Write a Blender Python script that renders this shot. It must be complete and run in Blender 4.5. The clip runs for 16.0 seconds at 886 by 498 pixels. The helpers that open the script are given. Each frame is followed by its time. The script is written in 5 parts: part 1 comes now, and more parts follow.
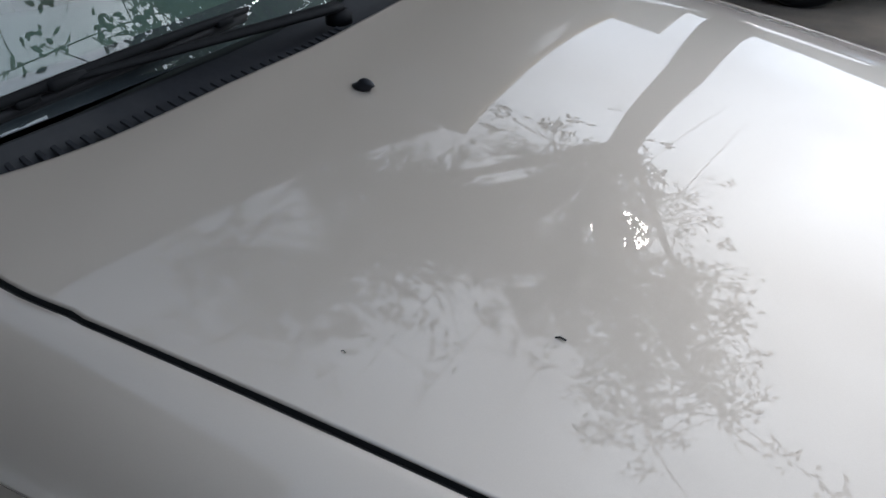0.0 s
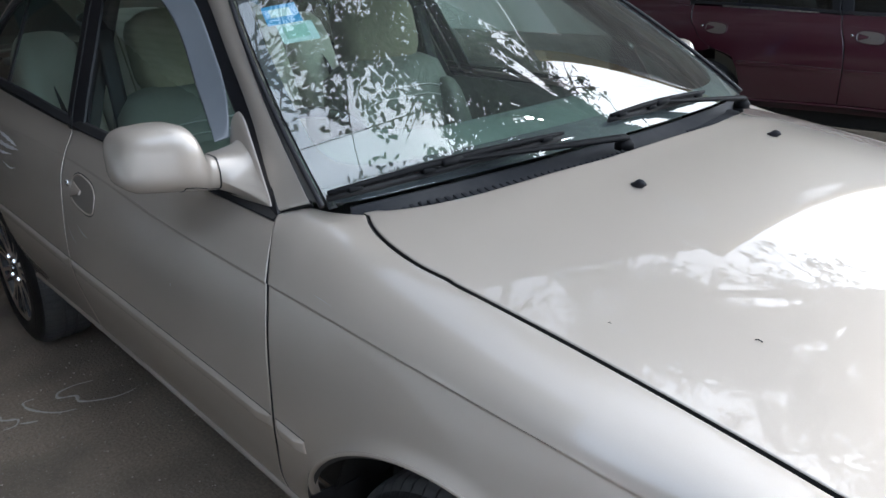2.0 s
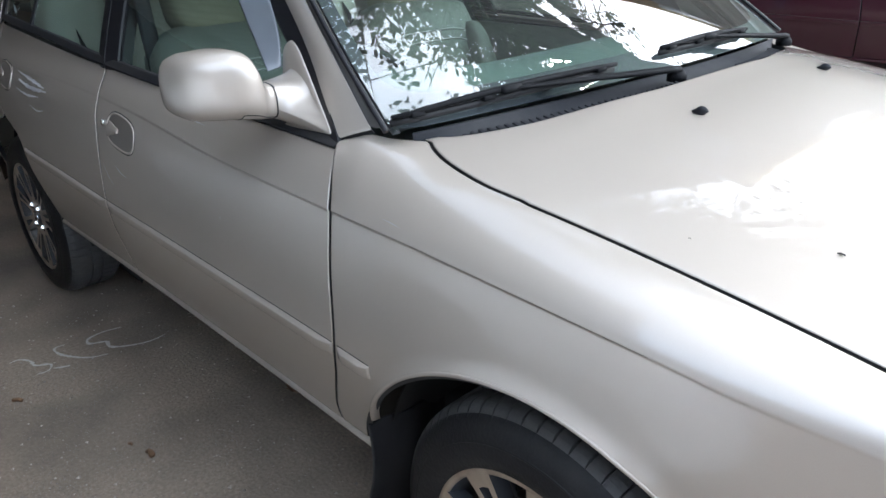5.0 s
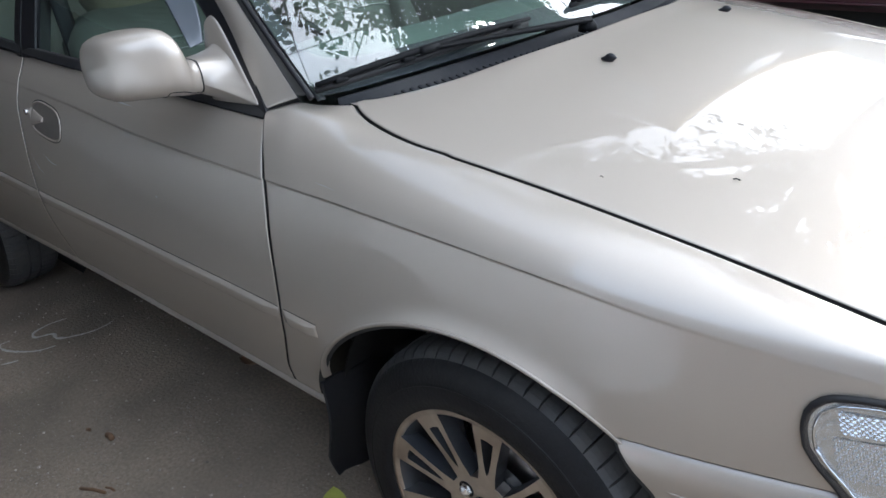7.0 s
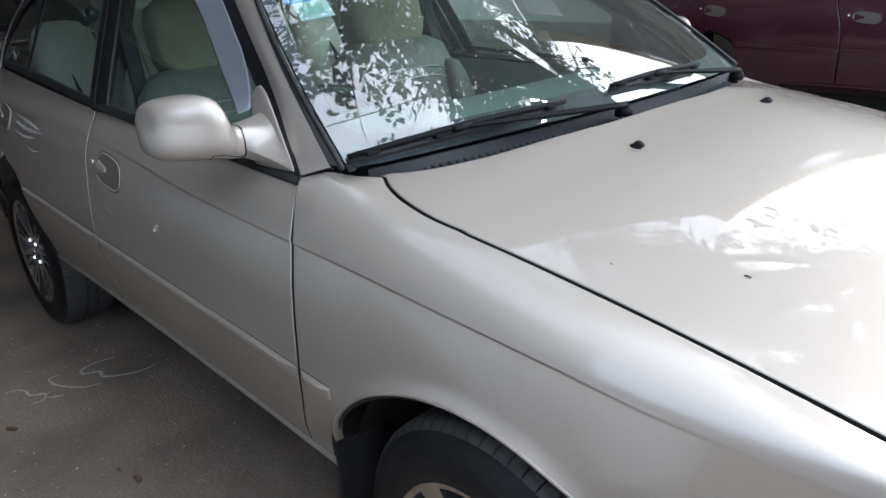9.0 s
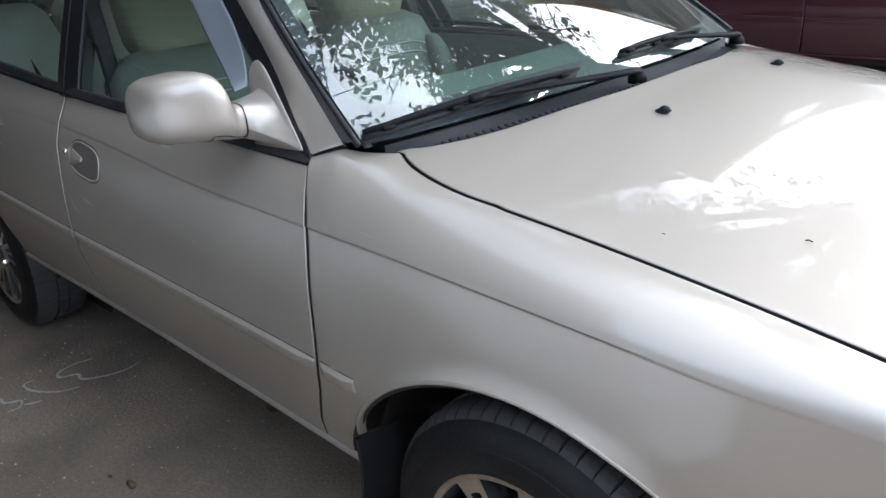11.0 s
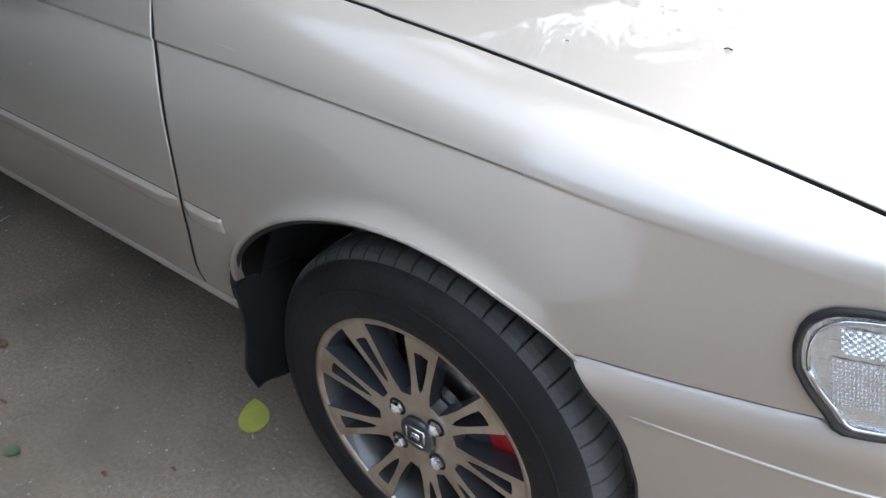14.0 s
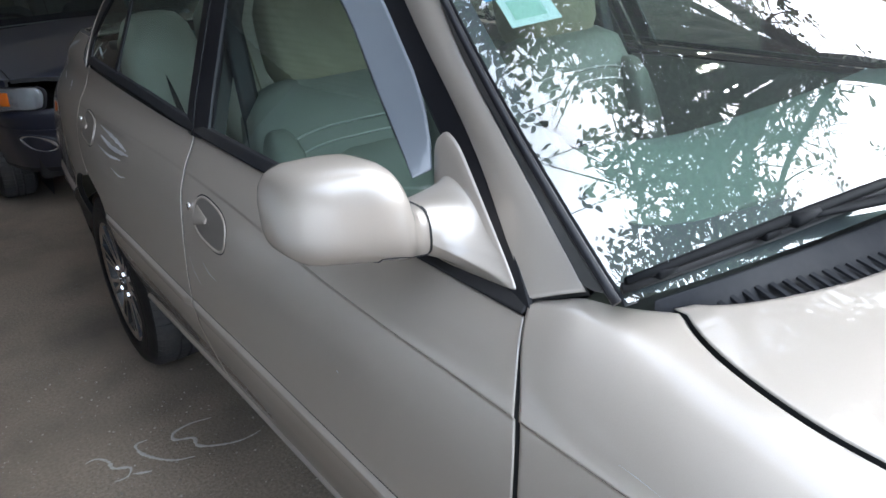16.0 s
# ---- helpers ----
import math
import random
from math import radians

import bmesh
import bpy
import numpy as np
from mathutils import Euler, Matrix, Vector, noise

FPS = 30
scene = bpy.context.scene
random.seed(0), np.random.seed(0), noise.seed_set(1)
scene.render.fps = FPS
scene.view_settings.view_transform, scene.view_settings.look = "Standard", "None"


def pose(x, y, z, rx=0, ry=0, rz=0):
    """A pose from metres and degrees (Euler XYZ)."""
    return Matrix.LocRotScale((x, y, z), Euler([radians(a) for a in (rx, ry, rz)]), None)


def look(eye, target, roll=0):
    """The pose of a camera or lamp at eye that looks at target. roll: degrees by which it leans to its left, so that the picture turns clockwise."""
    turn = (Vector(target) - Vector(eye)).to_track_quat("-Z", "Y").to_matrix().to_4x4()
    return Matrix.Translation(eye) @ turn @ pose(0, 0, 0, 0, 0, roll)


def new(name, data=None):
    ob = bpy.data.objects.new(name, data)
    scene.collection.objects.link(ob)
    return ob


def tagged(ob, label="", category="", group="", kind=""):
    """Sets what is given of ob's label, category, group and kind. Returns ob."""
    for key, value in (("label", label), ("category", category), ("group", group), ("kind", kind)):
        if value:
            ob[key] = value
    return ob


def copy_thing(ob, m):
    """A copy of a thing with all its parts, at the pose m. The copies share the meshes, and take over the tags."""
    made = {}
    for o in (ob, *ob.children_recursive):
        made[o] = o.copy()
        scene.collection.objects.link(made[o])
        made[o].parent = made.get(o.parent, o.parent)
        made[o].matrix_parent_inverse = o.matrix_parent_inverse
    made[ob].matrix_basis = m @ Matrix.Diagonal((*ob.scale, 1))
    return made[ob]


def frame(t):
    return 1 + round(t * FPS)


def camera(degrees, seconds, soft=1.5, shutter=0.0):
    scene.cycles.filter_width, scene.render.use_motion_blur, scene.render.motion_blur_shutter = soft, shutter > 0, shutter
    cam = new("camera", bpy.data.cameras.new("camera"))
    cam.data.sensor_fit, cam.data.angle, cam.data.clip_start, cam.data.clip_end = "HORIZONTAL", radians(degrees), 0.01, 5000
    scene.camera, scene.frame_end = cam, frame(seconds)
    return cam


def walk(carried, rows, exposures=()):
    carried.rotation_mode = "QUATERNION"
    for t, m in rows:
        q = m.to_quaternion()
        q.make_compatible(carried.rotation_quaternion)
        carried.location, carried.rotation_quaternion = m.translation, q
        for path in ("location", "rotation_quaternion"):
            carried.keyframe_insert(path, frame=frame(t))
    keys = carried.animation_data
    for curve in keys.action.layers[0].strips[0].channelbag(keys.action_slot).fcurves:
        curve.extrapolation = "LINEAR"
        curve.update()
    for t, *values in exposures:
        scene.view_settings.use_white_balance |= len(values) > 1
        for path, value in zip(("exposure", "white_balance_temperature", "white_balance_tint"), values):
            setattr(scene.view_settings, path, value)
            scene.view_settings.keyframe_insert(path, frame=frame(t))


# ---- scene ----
cam = camera(61.4, 16.0)
PATH = [
    (0, (0.411, -0.979, 1.298), (-0.213, 0.198, 0.412), -1.9),
    (0.5, (0.482, -1.135, 1.31), (-0.412, 0.326, 0.278), -1.6),
    (1, (0.574, -1.206, 1.324), (-0.469, 0.209, 0.369), -2.2),
    (1.5, (0.645, -1.268, 1.312), (-0.65, 0.016, 0.492), -3.8),
    (2, (0.623, -1.355, 1.332), (-0.763, -0.098, 0.624), -2.1),
    (2.5, (0.558, -1.458, 1.339), (-0.875, -0.212, 0.71), -2.5),
    (3, (0.522, -1.507, 1.338), (-0.927, -0.266, 0.737), -2.8),
    (3.5, (0.503, -1.511, 1.332), (-0.946, -0.261, 0.753), -2.0),
    (4, (0.511, -1.494, 1.319), (-0.928, -0.245, 0.711), -1.4),
    (4.5, (0.533, -1.469, 1.297), (-0.875, -0.227, 0.609), -1.5),
    (5, (0.562, -1.454, 1.277), (-0.792, -0.216, 0.48), -2.1),
    (5.2, (0.568, -1.456, 1.268), (-0.758, -0.211, 0.438), -2.3),
    (7.3, (0.65, -1.486, 1.282), (-0.579, -0.178, 0.4), -5.2),
    (7.5, (0.671, -1.461, 1.282), (-0.58, -0.161, 0.418), -4.7),
    (8, (0.707, -1.4, 1.289), (-0.587, -0.118, 0.463), -3.3),
    (8.5, (0.712, -1.404, 1.298), (-0.63, -0.138, 0.526), -2.8),
    (9, (0.688, -1.441, 1.307), (-0.699, -0.195, 0.582), -3.1),
    (9.2, (0.671, -1.46, 1.303), (-0.721, -0.234, 0.557), -3.4),
    (11.5, (0.55, -1.479, 1.272), (-0.714, -0.146, 0.482), -3.8),
    (12, (0.565, -1.494, 1.26), (-0.669, -0.164, 0.418), -3.4),
    (12.5, (0.602, -1.525, 1.23), (-0.593, -0.197, 0.332), -2.9),
    (13, (0.615, -1.509, 1.189), (-0.49, -0.191, 0.167), -2.8),
    (13.5, (0.586, -1.458, 1.174), (-0.458, -0.153, 0.075), -2.7),
    (14, (0.532, -1.364, 1.17), (-0.511, -0.067, 0.061), -1.8),
    (14.5, (0.515, -1.275, 1.222), (-0.6, -0.22, 0.26), -3.0),
    (15, (0.354, -1.28, 1.275), (-0.97, -0.146, 0.295), -2.1),
    (15.5, (0.19, -1.286, 1.321), (-1.253, -0.194, 0.469), -3.8),
    (16, (0.064, -1.228, 1.318), (-1.443, -0.165, 0.544), -4.1),
]
EXPOSURES = [(0.0, -0.55), (0.5, -0.67), (0.9, -0.65), (1.4, -0.13), (2.0, 0.61), (3.5, 1.35), (5.0, 1.21), (7.5, 0.77), (9.0, 0.81), (11.5, 0.97), (13.0, 1.11), (14.0, 1.19), (14.5, 0.81), (15.0, 0.93), (15.5, 1.19), (16.0, 1.33)]
walk(cam, [(t, look(eye, target, roll)) for t, eye, target, roll in PATH], EXPOSURES)

# ---- world and light ----
world = bpy.data.worlds.new("sky")
scene.world = world
world.use_nodes = True
wn, wl = world.node_tree.nodes, world.node_tree.links
wn.clear()
w_out = wn.new("ShaderNodeOutputWorld")
w_bg = wn.new("ShaderNodeBackground")
w_sky = wn.new("ShaderNodeTexSky")
w_sky.sky_type, w_sky.sun_disc = "NISHITA", False
w_sky.sun_elevation, w_sky.sun_rotation = radians(46), radians(5)
w_sky.dust_density, w_sky.air_density = 2.0, 1.0
w_co = wn.new("ShaderNodeTexCoord")
w_no = wn.new("ShaderNodeTexNoise")
w_no.inputs["Scale"].default_value, w_no.inputs["Detail"].default_value = 2.6, 7.0
w_rp = wn.new("ShaderNodeValToRGB")
w_rp.color_ramp.elements[0].position, w_rp.color_ramp.elements[1].position = 0.30, 0.62
w_rp.color_ramp.elements[0].color = (0.45, 0.45, 0.45, 1)
# thin cloud, brightest round the veiled sun
w_dot = wn.new("ShaderNodeVectorMath")
w_dot.operation = "DOT_PRODUCT"
w_dot.inputs[1].default_value = (0.39, 0.72, 0.57)
w_glow = wn.new("ShaderNodeMapRange")
w_glow.inputs[1].default_value, w_glow.inputs[2].default_value = 0.0, 1.0
w_pow = wn.new("ShaderNodeMath")
w_pow.operation = "POWER"
w_pow.inputs[1].default_value = 5.6
w_lev = wn.new("ShaderNodeMapRange")
w_lev.inputs[3].default_value, w_lev.inputs[4].default_value = 7.5, 62.0
w_col = wn.new("ShaderNodeVectorMath")
w_col.operation = "SCALE"
w_tint = wn.new("ShaderNodeMix")
w_tint.data_type = "RGBA"
w_tint.inputs[6].default_value, w_tint.inputs[7].default_value = (0.74, 0.96, 1.32, 1), (0.93, 1.0, 1.10, 1)
w_mx = wn.new("ShaderNodeMix")
w_mx.data_type = "RGBA"
# the open east is lighter than the built-up west
w_sep = wn.new("ShaderNodeSeparateXYZ")
w_east = wn.new("ShaderNodeMapRange")
w_east.inputs[1].default_value, w_east.inputs[2].default_value = -0.3, 0.9
w_east.inputs[3].default_value, w_east.inputs[4].default_value = 10.5, 18.0
wl.new(w_co.outputs["Generated"], w_sep.inputs[0])
wl.new(w_sep.outputs["X"], w_east.inputs[0])
wl.new(w_east.outputs[0], w_lev.inputs[3])
wl.new(w_co.outputs["Generated"], w_dot.inputs[0])
wl.new(w_dot.outputs["Value"], w_glow.inputs[0])
wl.new(w_glow.outputs[0], w_pow.inputs[0])
wl.new(w_pow.outputs[0], w_lev.inputs[0])
wl.new(w_glow.outputs[0], w_tint.inputs[0])
wl.new(w_tint.outputs[2], w_col.inputs[0])
w_up = wn.new("ShaderNodeMapRange")
w_up.interpolation_type = "SMOOTHSTEP"
w_up.inputs[1].default_value, w_up.inputs[2].default_value = 0.62, 0.99
w_up.inputs[3].default_value, w_up.inputs[4].default_value = 1.0, 1.1
w_dim = wn.new("ShaderNodeMath")
w_dim.operation = "MULTIPLY"
wl.new(w_sep.outputs["Z"], w_up.inputs[0])
wl.new(w_lev.outputs[0], w_dim.inputs[0])
wl.new(w_up.outputs[0], w_dim.inputs[1])
wl.new(w_dim.outputs[0], w_col.inputs["Scale"])
wl.new(w_col.outputs[0], w_mx.inputs[7])
wl.new(w_co.outputs["Generated"], w_no.inputs["Vector"])
wl.new(w_no.outputs["Fac"], w_rp.inputs["Fac"])
wl.new(w_rp.outputs["Color"], w_mx.inputs[0])
wl.new(w_sky.outputs["Color"], w_mx.inputs[6])
wl.new(w_mx.outputs[2], w_bg.inputs["Color"])
w_bg.inputs["Strength"].default_value = 0.11
wl.new(w_bg.outputs["Background"], w_out.inputs["Surface"])

sun_data = bpy.data.lights.new("sun", "SUN")
sun_data.energy, sun_data.angle, sun_data.color = 0.7, radians(5), (1.0, 0.95, 0.88)
sun = new("sun", sun_data)
sun.matrix_world = look((0.9, 10.0, 10.4), (0, 0, 0))

# ---- materials ----


def mat(name, color, rough=0.5, metal=0.0, coat=0.0, grain=0.0, grain_scale=60.0, bump=0.0, stain=0.0, stain_scale=3.0,
        stain_color=None, spec=0.5, coat_rough=0.03, rand=0.0):
    """A principled material whose colour varies by fine grain and by broad stains."""
    m = bpy.data.materials.new(name)
    m.use_nodes = True
    nt = m.node_tree
    n, l = nt.nodes, nt.links
    b = n["Principled BSDF"]
    b.inputs["Roughness"].default_value, b.inputs["Metallic"].default_value = rough, metal
    b.inputs["Coat Weight"].default_value, b.inputs["Coat Roughness"].default_value = coat, coat_rough
    b.inputs["Specular IOR Level"].default_value = spec
    b.inputs["Base Color"].default_value = (*color, 1)
    tc = n.new("ShaderNodeTexCoord")
    last = None
    if grain or stain or rand:
        rgb = n.new("ShaderNodeRGB")
        rgb.outputs[0].default_value = (*color, 1)
        last = rgb.outputs[0]
    if grain:
        no = n.new("ShaderNodeTexNoise")
        no.inputs["Scale"].default_value, no.inputs["Detail"].default_value = grain_scale, 4.0
        l.new(tc.outputs["Object"], no.inputs["Vector"])
        mr = n.new("ShaderNodeMapRange")
        mr.inputs[3].default_value, mr.inputs[4].default_value = 1 - grain, 1 + grain
        l.new(no.outputs["Fac"], mr.inputs[0])
        mu = n.new("ShaderNodeVectorMath")
        mu.operation = "SCALE"
        l.new(last, mu.inputs[0])
        l.new(mr.outputs[0], mu.inputs["Scale"])
        last = mu.outputs[0]
        if bump:
            bp = n.new("ShaderNodeBump")
            bp.inputs["Strength"].default_value, bp.inputs["Distance"].default_value = bump, 0.004
            l.new(no.outputs["Fac"], bp.inputs["Height"])
            l.new(bp.outputs["Normal"], b.inputs["Normal"])
    if stain:
        no2 = n.new("ShaderNodeTexNoise")
        no2.inputs["Scale"].default_value, no2.inputs["Detail"].default_value = stain_scale, 6.0
        l.new(tc.outputs["Object"], no2.inputs["Vector"])
        rp = n.new("ShaderNodeMapRange")
        rp.inputs[1].default_value, rp.inputs[2].default_value = 0.42, 0.68
        rp.inputs[3].default_value, rp.inputs[4].default_value = 0.0, stain
        l.new(no2.outputs["Fac"], rp.inputs[0])
        mx = n.new("ShaderNodeMix")
        mx.data_type = "RGBA"
        sc = stain_color or tuple(c * 0.55 for c in color)
        mx.inputs[7].default_value = (*sc, 1)
        l.new(rp.outputs[0], mx.inputs[0])
        l.new(last, mx.inputs[6])
        last = mx.outputs[2]
    if rand:
        oi = n.new("ShaderNodeNewGeometry")
        mr = n.new("ShaderNodeMapRange")
        mr.inputs[3].default_value, mr.inputs[4].default_value = 1 - rand, 1 + rand
        l.new(oi.outputs["Random Per Island"], mr.inputs[0])
        mu = n.new("ShaderNodeVectorMath")
        mu.operation = "SCALE"
        l.new(last, mu.inputs[0])
        l.new(mr.outputs[0], mu.inputs["Scale"])
        last = mu.outputs[0]
    if last is not None:
        l.new(last, b.inputs["Base Color"])
    return m


def paint(name, color, metal, rough, dust):
    """Two-layer car paint: metallic base with flakes under a clear coat, and a thin film of dust."""
    m = mat(name, color, rough, metal, coat=1.0, grain=0.05, grain_scale=900.0, stain=dust, stain_scale=2.2,
            stain_color=tuple(min(1, c * 0.86 + 0.03) for c in color), coat_rough=0.025)
    nt = m.node_tree
    b = nt.nodes["Principled BSDF"]
    b.inputs["Coat IOR"].default_value = 1.58
    tc = nt.nodes.new("ShaderNodeTexCoord")
    no = nt.nodes.new("ShaderNodeTexNoise")
    no.inputs["Scale"].default_value, no.inputs["Detail"].default_value = 7.0, 5.0
    mr = nt.nodes.new("ShaderNodeMapRange")
    mr.inputs[3].default_value, mr.inputs[4].default_value = 0.001, 0.006
    nt.links.new(tc.outputs["Object"], no.inputs["Vector"])
    nt.links.new(no.outputs["Fac"], mr.inputs[0])
    nt.links.new(mr.outputs[0], b.inputs["Coat Roughness"])
    # slight orange peel
    n2 = nt.nodes.new("ShaderNodeTexNoise")
    n2.inputs["Scale"].default_value, n2.inputs["Detail"].default_value = 30.0, 3.0
    bp = nt.nodes.new("ShaderNodeBump")
    bp.inputs["Strength"].default_value, bp.inputs["Distance"].default_value = 0.011, 0.004
    nt.links.new(tc.outputs["Object"], n2.inputs["Vector"])
    nt.links.new(n2.outputs["Fac"], bp.inputs["Height"])
    nt.links.new(bp.outputs["Normal"], b.inputs["Coat Normal"])
    return m


def pane(name, tint, ior=1.5, haze=0.0, film=0.0):
    """Thin glass: what is behind shows through the tint, with a mirror gloss by Fresnel."""
    m = bpy.data.materials.new(name)
    m.use_nodes = True
    n, l = m.node_tree.nodes, m.node_tree.links
    n.clear()
    o = n.new("ShaderNodeOutputMaterial")
    t = n.new("ShaderNodeBsdfTransparent")
    t.inputs["Color"].default_value = (*tint, 1)
    g = n.new("ShaderNodeBsdfGlossy")
    g.inputs["Roughness"].default_value = 0.004 + haze
    lw = n.new("ShaderNodeLayerWeight")
    lw.inputs["Blend"].default_value = 0.5
    pw = n.new("ShaderNodeMath")
    pw.operation = "POWER"
    pw.inputs[1].default_value = 4.0
    fr = n.new("ShaderNodeMapRange")
    fr.inputs[3].default_value, fr.inputs[4].default_value = 2 * ((ior - 1) / (ior + 1)) ** 2, 1.0
    l.new(lw.outputs["Facing"], pw.inputs[0])
    l.new(pw.outputs[0], fr.inputs[0])
    mx = n.new("ShaderNodeMixShader")
    l.new(fr.outputs[0], mx.inputs[0])
    l.new(t.outputs[0], mx.inputs[1])
    l.new(g.outputs[0], mx.inputs[2])
    last = mx.outputs[0]
    if film:
        # a thin, uneven film of dust
        d = n.new("ShaderNodeBsdfDiffuse")
        d.inputs["Color"].default_value = (0.72, 0.74, 0.72, 1)
        tc, no, mr, fm = n.new("ShaderNodeTexCoord"), n.new("ShaderNodeTexNoise"), n.new("ShaderNodeMapRange"), n.new("ShaderNodeMixShader")
        no.inputs["Scale"].default_value, no.inputs["Detail"].default_value = 5.0, 6.0
        mr.inputs[3].default_value, mr.inputs[4].default_value = film * 0.6, film * 1.4
        l.new(tc.outputs["Object"], no.inputs["Vector"])
        l.new(no.outputs["Fac"], mr.inputs[0])
        l.new(mr.outputs[0], fm.inputs[0])
        l.new(last, fm.inputs[1])
        l.new(d.outputs[0], fm.inputs[2])
        last = fm.outputs[0]
    l.new(last, o.inputs["Surface"])
    return m


PAINT = paint("champagne_paint", (0.400, 0.349, 0.298), 0.48, 0.46, 0.35)
MAROON = paint("maroon_paint", (0.05, 0.006, 0.015), 0.1, 0.35, 0.3)
NAVY = paint("navy_paint", (0.004, 0.006, 0.017), 0.1, 0.35, 0.3)
WHITE = paint("white_paint", (0.56, 0.59, 0.62), 0.0, 0.35, 0.15)
SCREEN = pane("windscreen_glass", (0.72, 0.86, 0.80), 1.78, film=0.018)
GLASS = pane("side_glass", (0.58, 0.69, 0.67), 1.5, film=0.012)
DARK_GLASS = pane("dark_tinted_glass", (0.07, 0.08, 0.09), 1.5)
DIM_GLASS = pane("dim_glass", (0.20, 0.23, 0.25), 1.4)
LENS = pane("lamp_lens", (0.93, 0.95, 0.96), 1.5)
VISOR = mat("grey_acrylic", (0.120, 0.134, 0.150), 0.2, coat=0.3, grain=0.04, grain_scale=30)
RUBBER = mat("black_rubber", (0.014, 0.014, 0.016), 0.5, spec=0.2, grain=0.25, grain_scale=80, stain=0.4, stain_color=(0.04, 0.037, 0.034))
TRIM = mat("black_trim", (0.010, 0.010, 0.012), 0.38, spec=0.3, grain=0.2, grain_scale=50)
PLASTIC = mat("grey_black_plastic", (0.016, 0.017, 0.020), 0.65, spec=0.14, grain=0.25, grain_scale=120, stain=0.5, stain_scale=9, stain_color=(0.036, 0.036, 0.036))
ARM = mat("faded_wiper_plastic", (0.008, 0.0083, 0.009), 0.6, spec=0.07, grain=0.25, grain_scale=90)
INNER = mat("dark_inner_metal", (0.012, 0.012, 0.012), 0.8, grain=0.3)
# dark tone painted as shade along the crease and the molding
SHADE_LINE = mat("painted_shade_line", (0.09, 0.078, 0.066), 0.9, grain=0.4, grain_scale=60)
TREAD = mat("dusty_tread", (0.055, 0.055, 0.055), 0.75, grain=0.3, grain_scale=140, bump=0.2, stain=0.5, stain_scale=12, stain_color=(0.075, 0.07, 0.062))
TYRE = mat("tyre_rubber", (0.008, 0.008, 0.009), 0.5, spec=0.25, grain=0.3, grain_scale=160, bump=0.25, stain=0.3, stain_scale=8, stain_color=(0.03, 0.029, 0.027))
POLISHED = mat("brushed_alloy", (0.66, 0.6, 0.53), 0.34, 1.0, grain=0.12, grain_scale=70, stain=0.6, stain_scale=14, stain_color=(0.3, 0.23, 0.18))
SHADED_BOWL = mat("shaded_handle_bowl", (0.15, 0.13, 0.112), 0.38, 0.3, grain=0.1, grain_scale=80)
GUNMETAL = mat("gunmetal_pocket", (0.055, 0.06, 0.068), 0.38, 0.5, coat=0.4, grain=0.2, grain_scale=60, stain=0.4, stain_color=(0.12, 0.1, 0.08))
CHROME = mat("chrome", (0.75, 0.75, 0.76), 0.12, 1.0, grain=0.08)
STEEL = mat("brake_steel", (0.25, 0.23, 0.22), 0.4, 1.0, grain=0.25, stain=0.6, stain_color=(0.1, 0.05, 0.03))
RED = mat("caliper_red", (0.42, 0.012, 0.018), 0.4, coat=0.3, grain=0.2, grain_scale=50)
ORANGE = mat("amber_lens", (0.75, 0.16, 0.02), 0.15, coat=0.8, grain=0.15, grain_scale=120)
SILVER = mat("lamp_reflector", (0.72, 0.74, 0.76), 0.2, 0.9, grain=0.25, grain_scale=160, bump=0.5)
LEATHER = mat("sage_leather", (0.165, 0.172, 0.145), 0.5, grain=0.14, grain_scale=90, bump=0.3, stain=0.4, stain_scale=5, stain_color=(0.16, 0.165, 0.135))
LEATHER2 = mat("cream_leather", (0.56, 0.535, 0.44), 0.5, grain=0.1, grain_scale=90, bump=0.3, stain=0.35, stain_scale=5)
CABIN = mat("cabin_plastic", (0.12, 0.155, 0.138), 0.6, grain=0.2, grain_scale=90)
KHAKI = mat("khaki_cover", (0.28, 0.255, 0.17), 0.75, grain=0.15, grain_scale=60, bump=0.3, stain=0.3, stain_scale=6)
PIPING = mat("pale_piping", (0.42, 0.42, 0.39), 0.6, grain=0.1)
LINER = mat("grey_headlining", (0.10, 0.10, 0.095), 0.9, grain=0.1, grain_scale=120)
FRIT = mat("black_glass_edge", (0.014, 0.016, 0.026), 0.4, grain=0.2, grain_scale=40)
STRIP = mat("dark_sun_strip", (0.04, 0.044, 0.05), 0.4, spec=0.15, grain=0.15, grain_scale=40, stain=0.3, stain_scale=9)
SEAL = mat("grey_glazing_seal", (0.075, 0.075, 0.074), 0.45, grain=0.2, grain_scale=60, stain=0.4, stain_scale=8)
BELT = mat("belt_webbing", (0.02, 0.022, 0.026), 0.7, grain=0.3, grain_scale=200)

# ---- mesh helpers ----


def mesh(name, verts, faces, mats, parent=None, label="", smooth=True, face_mats=None):
    """One mesh object from vertices and faces."""
    me = bpy.data.meshes.new(name)
    me.from_pydata([tuple(map(float, v)) for v in verts], [], [tuple(int(i) for i in f) for f in faces])
    for m in mats if isinstance(mats, (list, tuple)) else [mats]:
        me.materials.append(m)
    me.polygons.foreach_set("use_smooth", [smooth] * len(me.polygons))
    if face_mats is not None:
        me.polygons.foreach_set("material_index", face_mats)
    me.update()
    ob = new(name, me)
    ob.parent = parent
    if label:
        ob["label"] = label
    return ob


